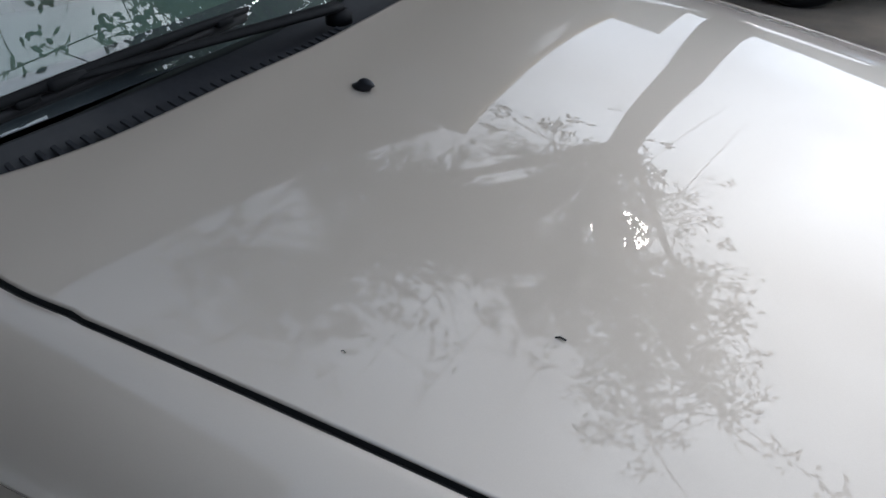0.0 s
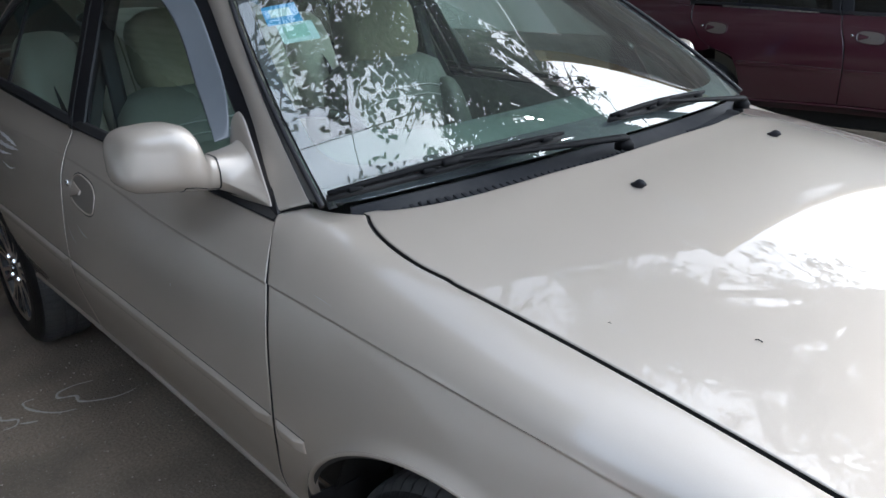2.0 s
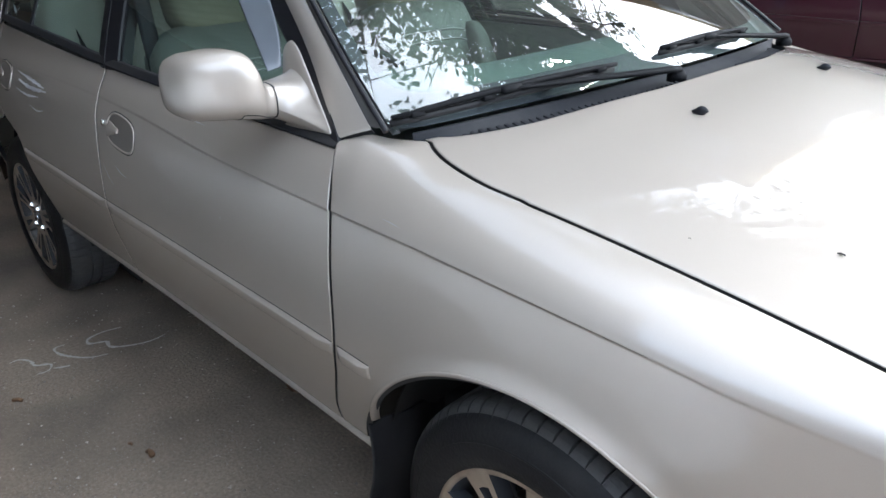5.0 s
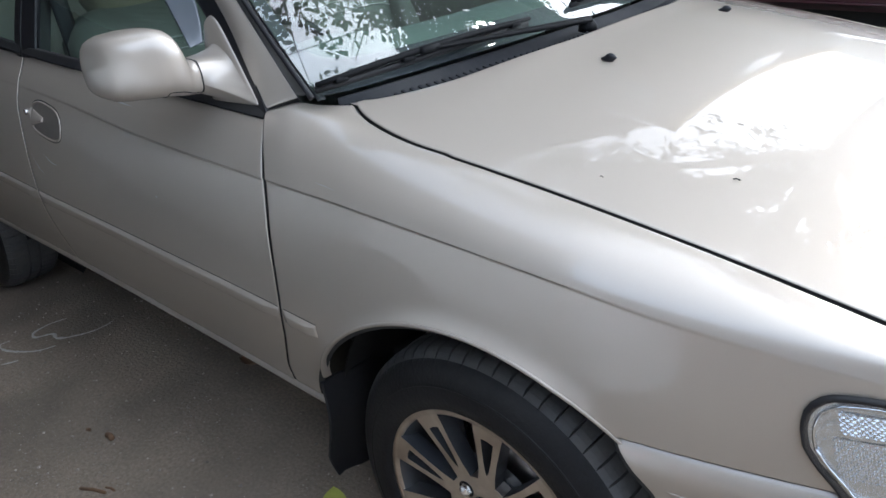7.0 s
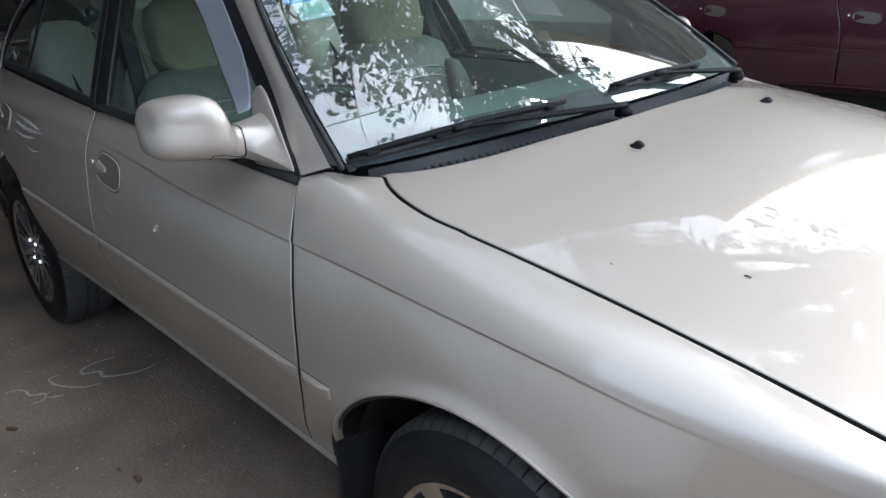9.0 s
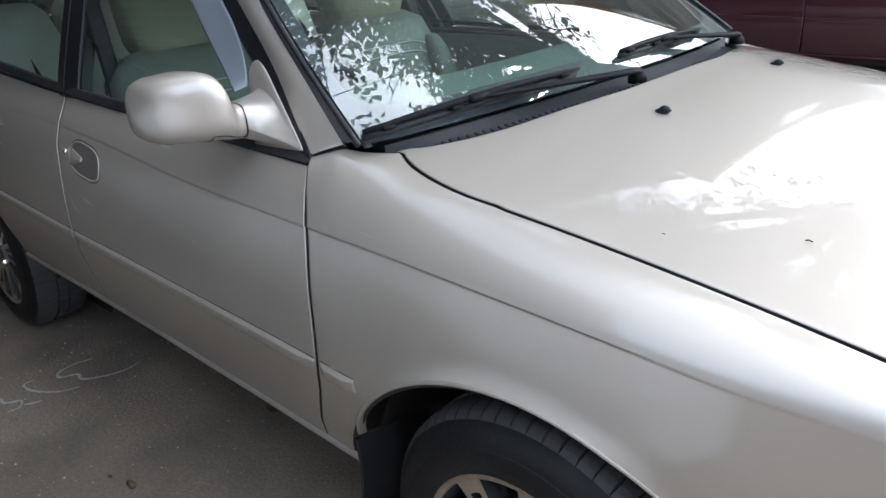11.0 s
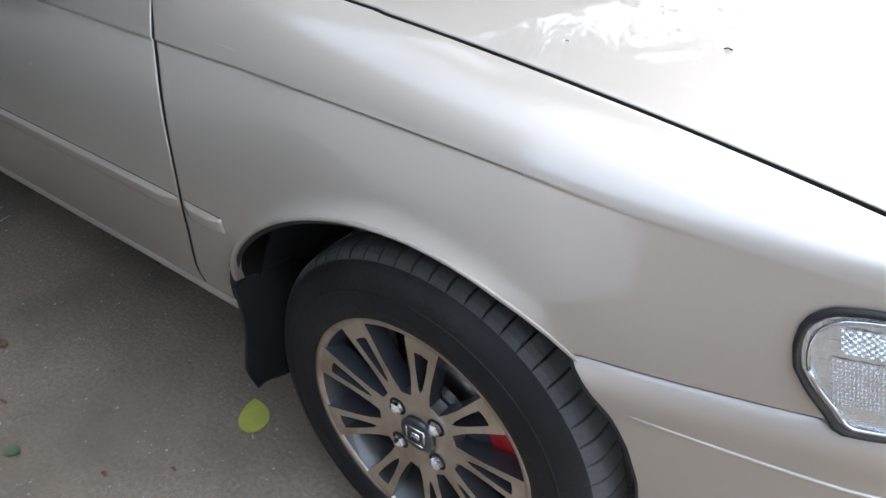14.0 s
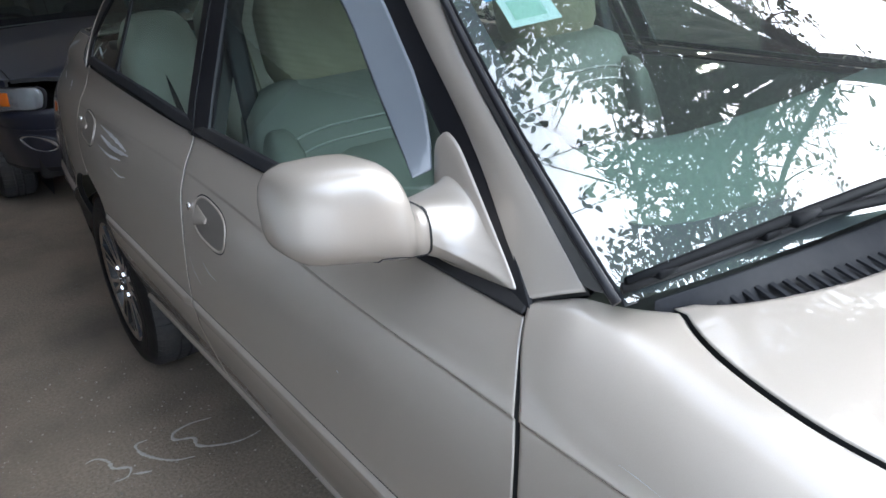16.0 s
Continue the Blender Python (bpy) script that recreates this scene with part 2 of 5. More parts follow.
def part(name, bm, material, parent, label="", smooth=True):
    """A bmesh as one mesh object under a thing or a part."""
    me = bpy.data.meshes.new(name)
    bm.to_mesh(me)
    bm.free()
    for m in material if isinstance(material, (list, tuple)) else [material]:
        me.materials.append(m)
    me.polygons.foreach_set("use_smooth", [smooth] * len(me.polygons))
    ob = new(name, me)
    ob.parent = parent
    if label:
        ob["label"] = label
    return ob


def grid_faces(n, m, base=0, flip=False, wrap=False):
    out = []
    for i in range(n - 1):
        for j in range(m if wrap else m - 1):
            k = (j + 1) % m
            q = (base + i * m + j, base + i * m + k, base + (i + 1) * m + k, base + (i + 1) * m + j)
            out.append(q[::-1] if flip else q)
    return out


def spline(pts):
    """A smooth function through (x, y) points; straight on outside them."""
    xs, ys = np.array(sorted(pts), float).T
    d = np.gradient(ys, xs)

    def f(x):
        if x <= xs[0]:
            return float(ys[0] + d[0] * (x - xs[0]))
        if x >= xs[-1]:
            return float(ys[-1] + d[-1] * (x - xs[-1]))
        i = int(np.searchsorted(xs, x) - 1)
        h = xs[i + 1] - xs[i]
        t = (x - xs[i]) / h
        return float((2 * t**3 - 3 * t**2 + 1) * ys[i] + (t**3 - 2 * t**2 + t) * h * d[i] + (3 * t**2 - 2 * t**3) * ys[i + 1] + (t**3 - t**2) * h * d[i + 1])
    return f


def curve3(pts):
    """A smooth curve through points, by a parameter 0 to 1."""
    pts = np.array(pts, float)
    s = np.concatenate([[0], np.cumsum(np.linalg.norm(np.diff(pts, axis=0), axis=1))])
    fs = [spline(list(zip(s / s[-1], c))) for c in pts.T]
    return lambda t: np.array([f(t) for f in fs])


def tighten(P, axis, d=0.004):
    """Adds a row close to both edges of a grid, so that the rolled edge stays narrow."""
    P = np.moveaxis(P, axis, 0)
    if len(P) > 2:
        a, b = np.linalg.norm(P[1] - P[0], axis=1).mean(), np.linalg.norm(P[-1] - P[-2], axis=1).mean()
        ta, tb = min(0.5, d / max(a, 1e-6)), min(0.5, d / max(b, 1e-6))
        P = np.concatenate([P[:1], [P[0] + (P[1] - P[0]) * ta], P[1:-1], [P[-1] + (P[-2] - P[-1]) * tb], P[-1:]])
    return np.moveaxis(P, 0, axis)


def panel(name, P, inn, mats, parent, label="", lip=0.016, roll=0.0025, dark=False):
    """A sheet from a grid of points P[n][m], with its edges rolled over and turned in along inn; dark: the turned-in
    lip is blackened, as painted shade in the gap.
    """
    P = tighten(tighten(np.array(P, float), 0), 1)
    inn = np.array(inn, float)
    n, m = P.shape[:2]
    ii = np.clip(np.arange(n + 4) - 2, 0, n - 1)
    jj = np.clip(np.arange(m + 4) - 2, 0, m - 1)
    Q = P[ii][:, jj].copy()
    ring = np.zeros((n + 4, m + 4), int)
    for k in range(2):
        ring[k, :] = np.maximum(ring[k, :], 2 - k)
        ring[-1 - k, :] = np.maximum(ring[-1 - k, :], 2 - k)
        ring[:, k] = np.maximum(ring[:, k], 2 - k)
        ring[:, -1 - k] = np.maximum(ring[:, -1 - k], 2 - k)
    Q[ring == 1] += inn * roll
    Q[ring == 2] += inn * lip
    faces = grid_faces(n + 4, m + 4)
    if not dark:
        return mesh(name, Q.reshape(-1, 3), faces, mats, parent, label)
    flat = ring.reshape(-1)
    fm = [1 if max(flat[k] for k in f) == 2 else 0 for f in faces]
    return mesh(name, Q.reshape(-1, 3), faces, [mats, INNER], parent, label, face_mats=fm)


def tube(name, pts, r, mats, parent, label="", seg=8, squash=1.0, closed_ends=True):
    """A round or flattened bar along points; r may be one radius or one for each point."""
    pts = [Vector(p) for p in pts]
    rs = r if isinstance(r, (list, tuple)) else [r] * len(pts)
    verts, up = [], Vector((0, 0, 1))
    for i, p in enumerate(pts):
        d = (pts[min(i + 1, len(pts) - 1)] - pts[max(i - 1, 0)]).normalized()
        a = d.cross(up if abs(d.z) < 0.95 else Vector((1, 0, 0))).normalized()
        b = a.cross(d).normalized()
        for k in range(seg):
            t = 2 * math.pi * k / seg
            verts.append(p + a * math.cos(t) * rs[i] + b * math.sin(t) * rs[i] * squash)
    faces = grid_faces(len(pts), seg, wrap=True)
    if closed_ends:
        faces += [tuple(range(seg))[::-1], tuple(range((len(pts) - 1) * seg, len(pts) * seg))]
    return mesh(name, verts, faces, mats, parent, label)


def box_bm(size, at=(0, 0, 0), bevel=0.01, seg=2, turn=None):
    bm = bmesh.new()
    bmesh.ops.create_cube(bm, size=1.0, matrix=Matrix.Diagonal((*size, 1)))
    if bevel:
        bmesh.ops.bevel(bm, geom=bm.edges[:], offset=bevel, segments=seg, profile=0.6, affect="EDGES")
    m = Matrix.Translation(at) @ (turn or Matrix())
    bmesh.ops.transform(bm, matrix=m, verts=bm.verts)
    return bm


def soft_bm(size, at, turn=None, power=3.2, n=14):
    """A cushion: a rounded, slightly pillowed block."""
    bm = bmesh.new()
    bmesh.ops.create_uvsphere(bm, u_segments=2 * n, v_segments=n, radius=1.0)
    for v in bm.verts:
        c = v.co
        k = (abs(c.x)**power + abs(c.y)**power + abs(c.z)**power) ** (-1 / power)
        v.co = Vector((c.x * k * size[0] / 2, c.y * k * size[1] / 2, c.z * k * size[2] / 2))
    bmesh.ops.transform(bm, matrix=Matrix.Translation(at) @ (turn or Matrix()), verts=bm.verts)
    return bm


# ---- the saloon car: forward is +x, its near side faces -y ----
AXLE_Z, TYRE_R, ARCH_R, ARCH_Z, REAR_X = 0.307, 0.305, 0.376, 0.318, -2.465
half_width = spline([(0.26, 0.735), (0.30, 0.750), (0.36, 0.772), (0.42, 0.790), (0.50, 0.813), (0.58, 0.830), (0.64, 0.832), (0.72, 0.826),
                     (0.80, 0.812), (0.85, 0.797), (0.90, 0.770), (0.945, 0.738), (1.0, 0.715), (1.2, 0.623), (1.41, 0.527)])
bumper_width = spline([(0.22, 0.765), (0.30, 0.800), (0.40, 0.818), (0.50, 0.830), (0.53, 0.834), (0.565, 0.842), (0.59, 0.836), (0.605, 0.82)])
belt_z = spline([(-2.7, 1.02), (-2.06, 0.995), (-1.54, 0.964), (-1.15, 0.951), (-0.47, 0.935)])
crease_z = spline([(-2.6, 0.895), (-1.5, 0.893), (-1.16, 0.879), (-0.85, 0.858), (-0.43, 0.845), (-0.2, 0.839), (0.0, 0.825), (0.15, 0.808), (0.285, 0.787), (0.4, 0.772), (0.6, 0.745)])
front_gap_x = spline([(0.37, -0.492), (0.42, -0.487), (0.48, -0.458), (0.55, -0.425), (0.63, -0.409), (0.74, -0.414), (0.845, -0.431), (0.93, -0.470)])
middle_gap_x = spline([(0.37, -1.475), (0.5, -1.458), (0.61, -1.451), (0.71, -1.457), (0.80, -1.474), (0.87, -1.503), (0.965, -1.542)])
rear_gap_x = spline([(0.37, -2.135), (0.45, -2.14), (0.53, -2.15), (0.62, -2.18), (0.69, -2.25), (0.72, -2.36), (0.77, -2.455), (0.84, -2.52), (0.91, -2.585), (1.02, -2.60)])


def taper(x):
    t = 0.11 * max(0.0, (x + 0.3) / 0.8) ** 2.2
    if x > 0.5:
        t += 0.50 * ((x - 0.5) / 0.36) ** 3.2
    if x < -2.0:
        t += 0.10 * ((-x - 2.0) / 1.4) ** 2
    if x < -3.15:
        t += 0.30 * ((-x - 3.15) / 0.3) ** 3
    return t


def wide(x, z):
    return half_width(z) - taper(x)


def side_point(x, z, s=-1, off=0.0):
    """A point on the body side; s is -1 for the near side, 1 for the far side."""
    if s < 0 and -2.4 < x < -1.75 and 0.74 < z < 0.95:
        for dx, dz, wx, wz, deep in ((-2.06, 0.872, 0.13, 0.014, 0.006), (-2.03, 0.835, 0.11, 0.012, 0.005), (-1.97, 0.800, 0.06, 0.010, 0.003)):
            off -= deep * math.exp(-(((x - dx) / wx) ** 2 + ((z - dz) / wz) ** 2))
    return (x, s * max(0.02, wide(x, z) + off), z)


def gap_y(x):
    return 0.678 - 0.0668 * x


def gap_z(x):
    return 0.8903 - 0.1514 * x - 0.0718 * x * x


def hood_z(x, y):
    a = min(1.0, abs(y) / gap_y(x))
    return gap_z(x) + 0.072 * (1 - a * a)


hood_back = spline([(0.0, -0.172), (0.1, -0.174), (0.193, -0.181), (0.338, -0.216), (0.42, -0.239), (0.454, -0.250), (0.525, -0.281), (0.564, -0.302), (0.612, -0.332), (0.639, -0.352), (0.68, -0.381), (0.9, -0.56)])


def hood_rear_x(y):
    return float(hood_back(abs(y)))


shoulder_y = spline([(-0.49, 0.744), (-0.43, 0.738), (-0.38, 0.722), (-0.34, 0.706), (-0.30, 0.698), (-0.20, 0.690), (0.0, 0.678), (0.3, 0.658), (0.62, 0.637)])
shoulder_z = spline([(-0.49, 0.931), (-0.43, 0.942), (-0.38, 0.948), (-0.34, 0.942), (-0.30, 0.932), (-0.20, 0.917), (0.0, 0.890), (0.3, 0.838), (0.62, 0.769)])
fender_edge = spline([(-0.49, 0.738), (-0.48, 0.734), (-0.45, 0.721), (-0.4225, 0.7065), (-0.410, 0.700), (-0.398, 0.690), (-0.377, 0.671), (-0.363, 0.657), (-0.356, 0.650), (-0.350, 0.647), (-0.343, 0.650), (-0.332, 0.657), (-0.315, 0.665), (-0.289, 0.674), (-0.264, 0.680), (-0.225, 0.686), (-0.17, 0.6895), (-0.1, 0.6847), (0.0, 0.678), (0.3, 0.658), (0.62, 0.637)])
fender_rim_z = spline([(-0.49, 0.940), (-0.48, 0.943), (-0.45, 0.951), (-0.4225, 0.9570), (-0.410, 0.9555), (-0.398, 0.952), (-0.377, 0.948), (-0.363, 0.946), (-0.350, 0.945)])


def arch_low(x, centre, floor):
    d = ARCH_R**2 - (x - centre) ** 2
    return max(floor, ARCH_Z + math.sqrt(d)) if d > 0 else floor


def crease_step(x):
    return 0.0024 * min(1.0, max(0.0, (0.42 - x) / 0.3)) * min(1.0, max(0.15, (x + 1.6) / 0.6))


def flare(x, z):
    """How far the body side swells out towards the edge of the front wheel arch."""
    d = math.hypot(x + 0.005, z - ARCH_Z) - ARCH_R
    return 0.008 * max(0.0, 1 - max(0.0, d) / 0.034) ** 2 * min(1.0, max(0.0, (0.25 - x) / 0.09)) * min(1.0, max(0.0, (z - 0.42) / 0.08))


def side_column(x, z0, z1, n, s):
    """Points up the body side from z0 to z1, with the crease as a small overhang."""
    zc, st = crease_z(x), crease_step(x)
    k = int(n * 0.62)
    zs = list(np.linspace(z0, zc - 0.012, k - 2)) + [zc - 0.005, zc - 0.0016]
    rows = [side_point(x, z, s) for z in zs]
    zs = [zc + 0.0004, zc + 0.004] + list(np.linspace(zc + 0.012, z1, n - k - 2))
    return rows + [side_point(x, z, s, st * max(0.0, 1 - (z - zc) / 0.06)) for z in zs]


def fender(s, car):
    cols = sorted(set([-0.43 + 0.01 * i for i in range(7)] + [-0.005 - ARCH_R * math.cos(t) for t in np.linspace(0.02, math.pi - 0.86, 44)]
                      + list(np.linspace(0.235, 0.62, 22))))
    P = []
    for x0 in sorted(cols + [-0.398, -0.385, -0.364, -0.356, -0.350, -0.343, -0.336, -0.329, -0.321, -0.312, -0.304, -0.297, -0.288]):
        z0 = arch_low(x0, -0.005, 0.381) if x0 < 0.243 else 0.604 + 0.115 * min(1, max(0, (x0 - 0.52) / 0.03))
        zc, col = crease_z(x0), []
        blend = max(0.0, 1 - (x0 + 0.43) / 0.14)

        def xs(z):
            return x0 + (front_gap_x(z) + 0.0042 + 0.43) * blend
        for z in list(np.linspace(z0, max(z0 + 0.001, zc - 0.012), 25)) + [zc - 0.005, zc - 0.0016]:
            col.append(side_point(xs(z), z, s, flare(x0, z)))
        wc, st = wide(x0, zc), crease_step(x0)
        lam = min(1.0, max(0.0, (x0 + 0.47) / 0.2))
        wi, zi = shoulder_y(x0) + 0.004, shoulder_z(x0)
        rise = 0.0
        if xs(zi) < -0.352:
            rise = max(0.0, fender_rim_z(xs(zi)) - zi)
            zi += 0.55 * rise
        p0, p3 = np.array((wc + st, zc)), np.array((wi, zi))
        p1 = p0 + np.array((-0.012 - st, 0.030))
        p2 = p3 + np.array((0.020 + 0.028 * lam, -0.022 + 0.013 * lam - 0.5 * rise))
        for t in [0.0, 0.03] + list(np.linspace(0.08, 1, 22)):
            q = p0 * (1 - t) ** 3 + 3 * p1 * t * (1 - t) ** 2 + 3 * p2 * t * t * (1 - t) + p3 * t**3
            col.append((xs(q[1]), s * q[0], q[1]))
        # the rim sweeps in to the corner of the bonnet and up to the foot of the pillar
        xa = xs(zi)
        extra = max(0.0, wi - 0.002 - fender_edge(xa)) if x0 < -0.1 else 0.0
        rim_z = (fender_rim_z(xa) if xa < -0.35 else hood_z(xa, fender_edge(xa))) if x0 < -0.1 else zi
        for t in (0.25, 0.5, 0.75, 1.0):
            col.append((xa, s * (wi - (extra + 0.002) * t), zi + (rim_z - zi) * t))
        P.append(col)
    ob = panel("front_fender", P, (0, -s * 0.7, -0.7), PAINT, car, lip=0.02, roll=0.0012, dark=True)
    # rolled lip of the wheel arch
    L = []
    for t in np.linspace(0.40, math.pi - 0.72, 40):
        x, z = -0.005 - ARCH_R * math.cos(t), ARCH_Z + ARCH_R * math.sin(t)
        w = wide(x, z) + flare(x, z)
        L.append([(x + dx * math.cos(t), s * (w + o), z - dx * math.sin(t)) for dx, o in ((-0.004, 0.0003), (0.0005, 0.0012), (0.003, -0.001), (0.0045, -0.006), (0.005, -0.012))])
    panel("arch_lip", L, (0, -s, 0), PAINT, ob, lip=0.004, roll=0.001)
    return ob


sill_rise = spline([(-2.3, 0.012), (-2.06, 0.015), (-1.5, 0.025), (-1.2, 0.025), (-0.9, 0.020), (-0.65, 0.015), (-0.43, 0.007), (-0.36, 0.005)])
molding_z = spline([(-2.2, 0.634), (-1.9, 0.629), (-1.45, 0.617), (-1.1, 0.612), (-0.8, 0.606), (-0.6, 0.602), (-0.43, 0.597), (-0.3, 0.592)])


def crease_line(x0, x1, s, parent, thick=0.0011):
    """A dark strip painted as the shade under the pressed crease of the body side."""
    P = []
    for x in np.linspace(x0, x1, 40):
        zc, h = crease_z(x), thick * min(1.0, 0.15 + 12 * min(abs(x - x0), abs(x1 - x)))
        P.append([(x, s * (wide(x, zc) + crease_step(x) * k + 0.0004), zc + dz) for dz, k in ((-0.002 - h, 0.0), (-0.001, 0.15), (0.0006, 1.0))])
    return panel("crease_line", P, (0, -s, 0), SHADE_LINE, parent, lip=0.0015, roll=0.0003)


def molding(x0, x1, s, parent, n=30):
    """The raised rubbing strip along the body side, in body colour."""
    P = []
    for x in np.linspace(x0, x1, n):
        e = min(1.0, 40 * min(abs(x - x0), abs(x1 - x)) + 0.25)
        zc = molding_z(x)
        P.append([(x, s * (wide(x, zc + dz) + 1.5 * o * e), zc + dz) for dz, o in ((-0.0125, 0.0), (-0.0122, 0.0045), (-0.0115, 0.0058), (-0.0100, 0.0062), (0.0070, 0.0068), (0.0082, 0.0067), (0.0092, 0.0062), (0.0116, 0.0032), (0.0122, 0.0016), (0.0125, 0.0))])
    # dark strip that paints the shade line above the molding
    Q = []
    for x in np.linspace(x0, x1, n):
        zc = molding_z(x)
        Q.append([(x, s * (wide(x, zc + dz) + 0.0006), zc + dz) for dz in (0.0120, 0.0132, 0.0146)])
    panel("molding_shade", Q, (0, -s, 0), SHADE_LINE, parent, lip=0.0015, roll=0.0003)
    return panel("side_molding", P, (0, -s, 0), PAINT, parent, lip=0.002, roll=0.001)


def door(name, s, car, x_front, x_rear):
    nz, P = 58, []
    for i in range(46):
        u = i / 45
        xm = x_front(0.7) * (1 - u) + x_rear(0.7) * u
        top = belt_z(xm) - 0.003
        col = side_column(xm, 0.374 + sill_rise(xm), top, nz, s)
        col = [side_point((x_front(p[2]) - 0.0042) * (1 - u) + (x_rear(p[2]) + 0.0036) * u, p[2], s, abs(p[1]) - wide(xm, p[2])) for p in col]
        P.append(col)
    return panel(name, P, (0, -s, 0), PAINT, car, lip=0.02, roll=0.0012, dark=True)


def pull(s, x, z, parent):
    """The flush door pull: an oval bezel, a recess disc in shade colour, the flap and the keyhole."""
    def oval(a, b, t, off, sk=0.10):
        c, q = math.cos(t), math.sin(t)
        k = (abs(c) ** 3 + abs(q) ** 3) ** (-1 / 3)
        px, pz = x + a * k * c, z + b * k * q - sk * a * k * c
        return (px, s * (wide(px, pz) + off), pz)
    ts = np.linspace(0, 2 * math.pi, 41)[:-1]
    V, F = [], []
    for a, b, off in ((0.0885, 0.0405, -0.002), (0.0880, 0.0400, 0.002), (0.0865, 0.0388, 0.0034), (0.0835, 0.0362, 0.0030), (0.0820, 0.0350, 0.0008), (0.0800, 0.0340, 0.0004)):
        V += [oval(a, b, t, off) for t in ts]
    F = grid_faces(6, 40, wrap=True)
    bez = mesh("door_handle", V, F, PAINT, parent)
    V = [oval(a, b, t, o) for a, b, o in ((0.0905, 0.0425, 0.0006), (0.0880, 0.0402, 0.0007)) for t in ts]
    mesh("shut_line", V, grid_faces(2, 40, wrap=True), INNER, bez)
    # flat disc in darkened body colour, painted as the shade of a hollow
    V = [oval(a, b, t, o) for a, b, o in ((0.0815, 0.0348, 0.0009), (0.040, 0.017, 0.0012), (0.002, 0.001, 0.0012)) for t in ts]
    mesh("recess", V, grid_faces(3, 40, wrap=True), SHADED_BOWL, bez)
    P = []
    for u in np.linspace(-1, 1, 14):
        row = []
        for v in np.linspace(0, 1, 7):
            px = x - 0.042 + 0.030 * u
            h = 0.034 * (0.62 - 0.38 * u)
            pz = z + 0.004 + h * 0.30 - v * h * 1.15 - 0.10 * (px - x)
            row.append((px, s * (wide(px, pz) + 0.0025 + 0.004 * math.sin(math.pi * v * 0.8)), pz))
        P.append(row)
    panel("flap", P, (0, -s, 0), PAINT, bez, lip=0.006, roll=0.001)
    bm = bmesh.new()
    bmesh.ops.create_cone(bm, cap_ends=True, segments=16, radius1=0.009, radius2=0.008, depth=0.006)
    kx, kz = x - 0.112, z + 0.010
    bmesh.ops.transform(bm, matrix=Matrix.Translation((kx, s * (wide(kx, kz) + 0.002), kz)) @ pose(0, 0, 0, 90), verts=bm.verts)
    part("keyhole", bm, CHROME, bez)
    return bez


# greenhouse lines on the near side: black frame's outer edge (x, z) and the roof rail (x, half width, z)
frame_out = curve3([(-0.464, 0.934), (-0.591, 1.052), (-0.782, 1.183), (-0.994, 1.318), (-1.135, 1.371), (-1.40, 1.392), (-1.75, 1.392), (-2.08, 1.366), (-2.32, 1.312), (-2.50, 1.235), (-2.62, 1.14), (-2.645, 1.06), (-2.62, 1.00)])
rail = curve3([(-0.4225, 0.7075, 0.9665), (-0.520, 0.694, 1.058), (-0.700, 0.637, 1.172), (-0.905, 0.563, 1.322), (-1.03, 0.530, 1.372), (-1.38, 0.500, 1.408), (-1.78, 0.495, 1.412), (-2.12, 0.500, 1.388), (-2.42, 0.525, 1.315), (-2.66, 0.560, 1.21), (-2.84, 0.585, 1.11), (-2.93, 0.60, 1.065), (-2.97, 0.62, 1.03)])


def on_side(p, s, off=0.0):
    return (p[0], s * (wide(p[0], p[1]) + off), p[1])


def screen_point(u, v):
    b = np.array((-0.297 - 0.077 * u * u, 0.712 * u, 0.984 - 0.016 * u * u))
    t = np.array((-0.852 - 0.063 * u * u, 0.552 * u, 1.392 - 0.058 * u * u))
    q = b + (t - b) * v
    bul = (0.024 + 0.030 * u**4) * v * (1 - v)
    bow = 4 * v * (1 - v) * u * u
    return q + np.array((0.5 * bul + 0.016 * (1 - u * u) * (1 - v) - 0.010 * bow, 0.020 * u * bow, 0.85 * bul))


def rear_screen_point(u, v):
    t = np.array((-2.19 - 0.03 * u * u, 0.50 * u, 1.398 - 0.022 * u * u))
    b = np.array((-2.93 + 0.06 * u * u, 0.585 * u, 1.075 - 0.01 * u * u))
    q = t + (b - t) * v
    return q + np.array((-0.5, 0, 0.85)) * 0.05 * v * (1 - v) * 2


def inset(pts, d):
    """A line of (x, z) points moved by d to its right-hand side."""
    pts = np.array(pts)
    t = np.gradient(pts, axis=0)
    nrm = np.stack([-t[:, 1], t[:, 0]], 1)
    nrm /= np.linalg.norm(nrm, axis=1)[:, None]
    return pts + nrm * d


def band(name, a, b, s, mats, parent, off_a=0.0, off_b=0.0, lip=0.006, label="", mid=3):
    """A strip on the body side between two lines of equal count."""
    P = []
    for p, q in zip(a, b):
        P.append([on_side((p[0] + (q[0] - p[0]) * k, p[1] + (q[1] - p[1]) * k), s, off_a + (off_b - off_a) * k) for k in np.linspace(0, 1, mid)])
    return panel(name, P, (0, -s, 0), mats, parent, label, lip=lip, roll=0.001)


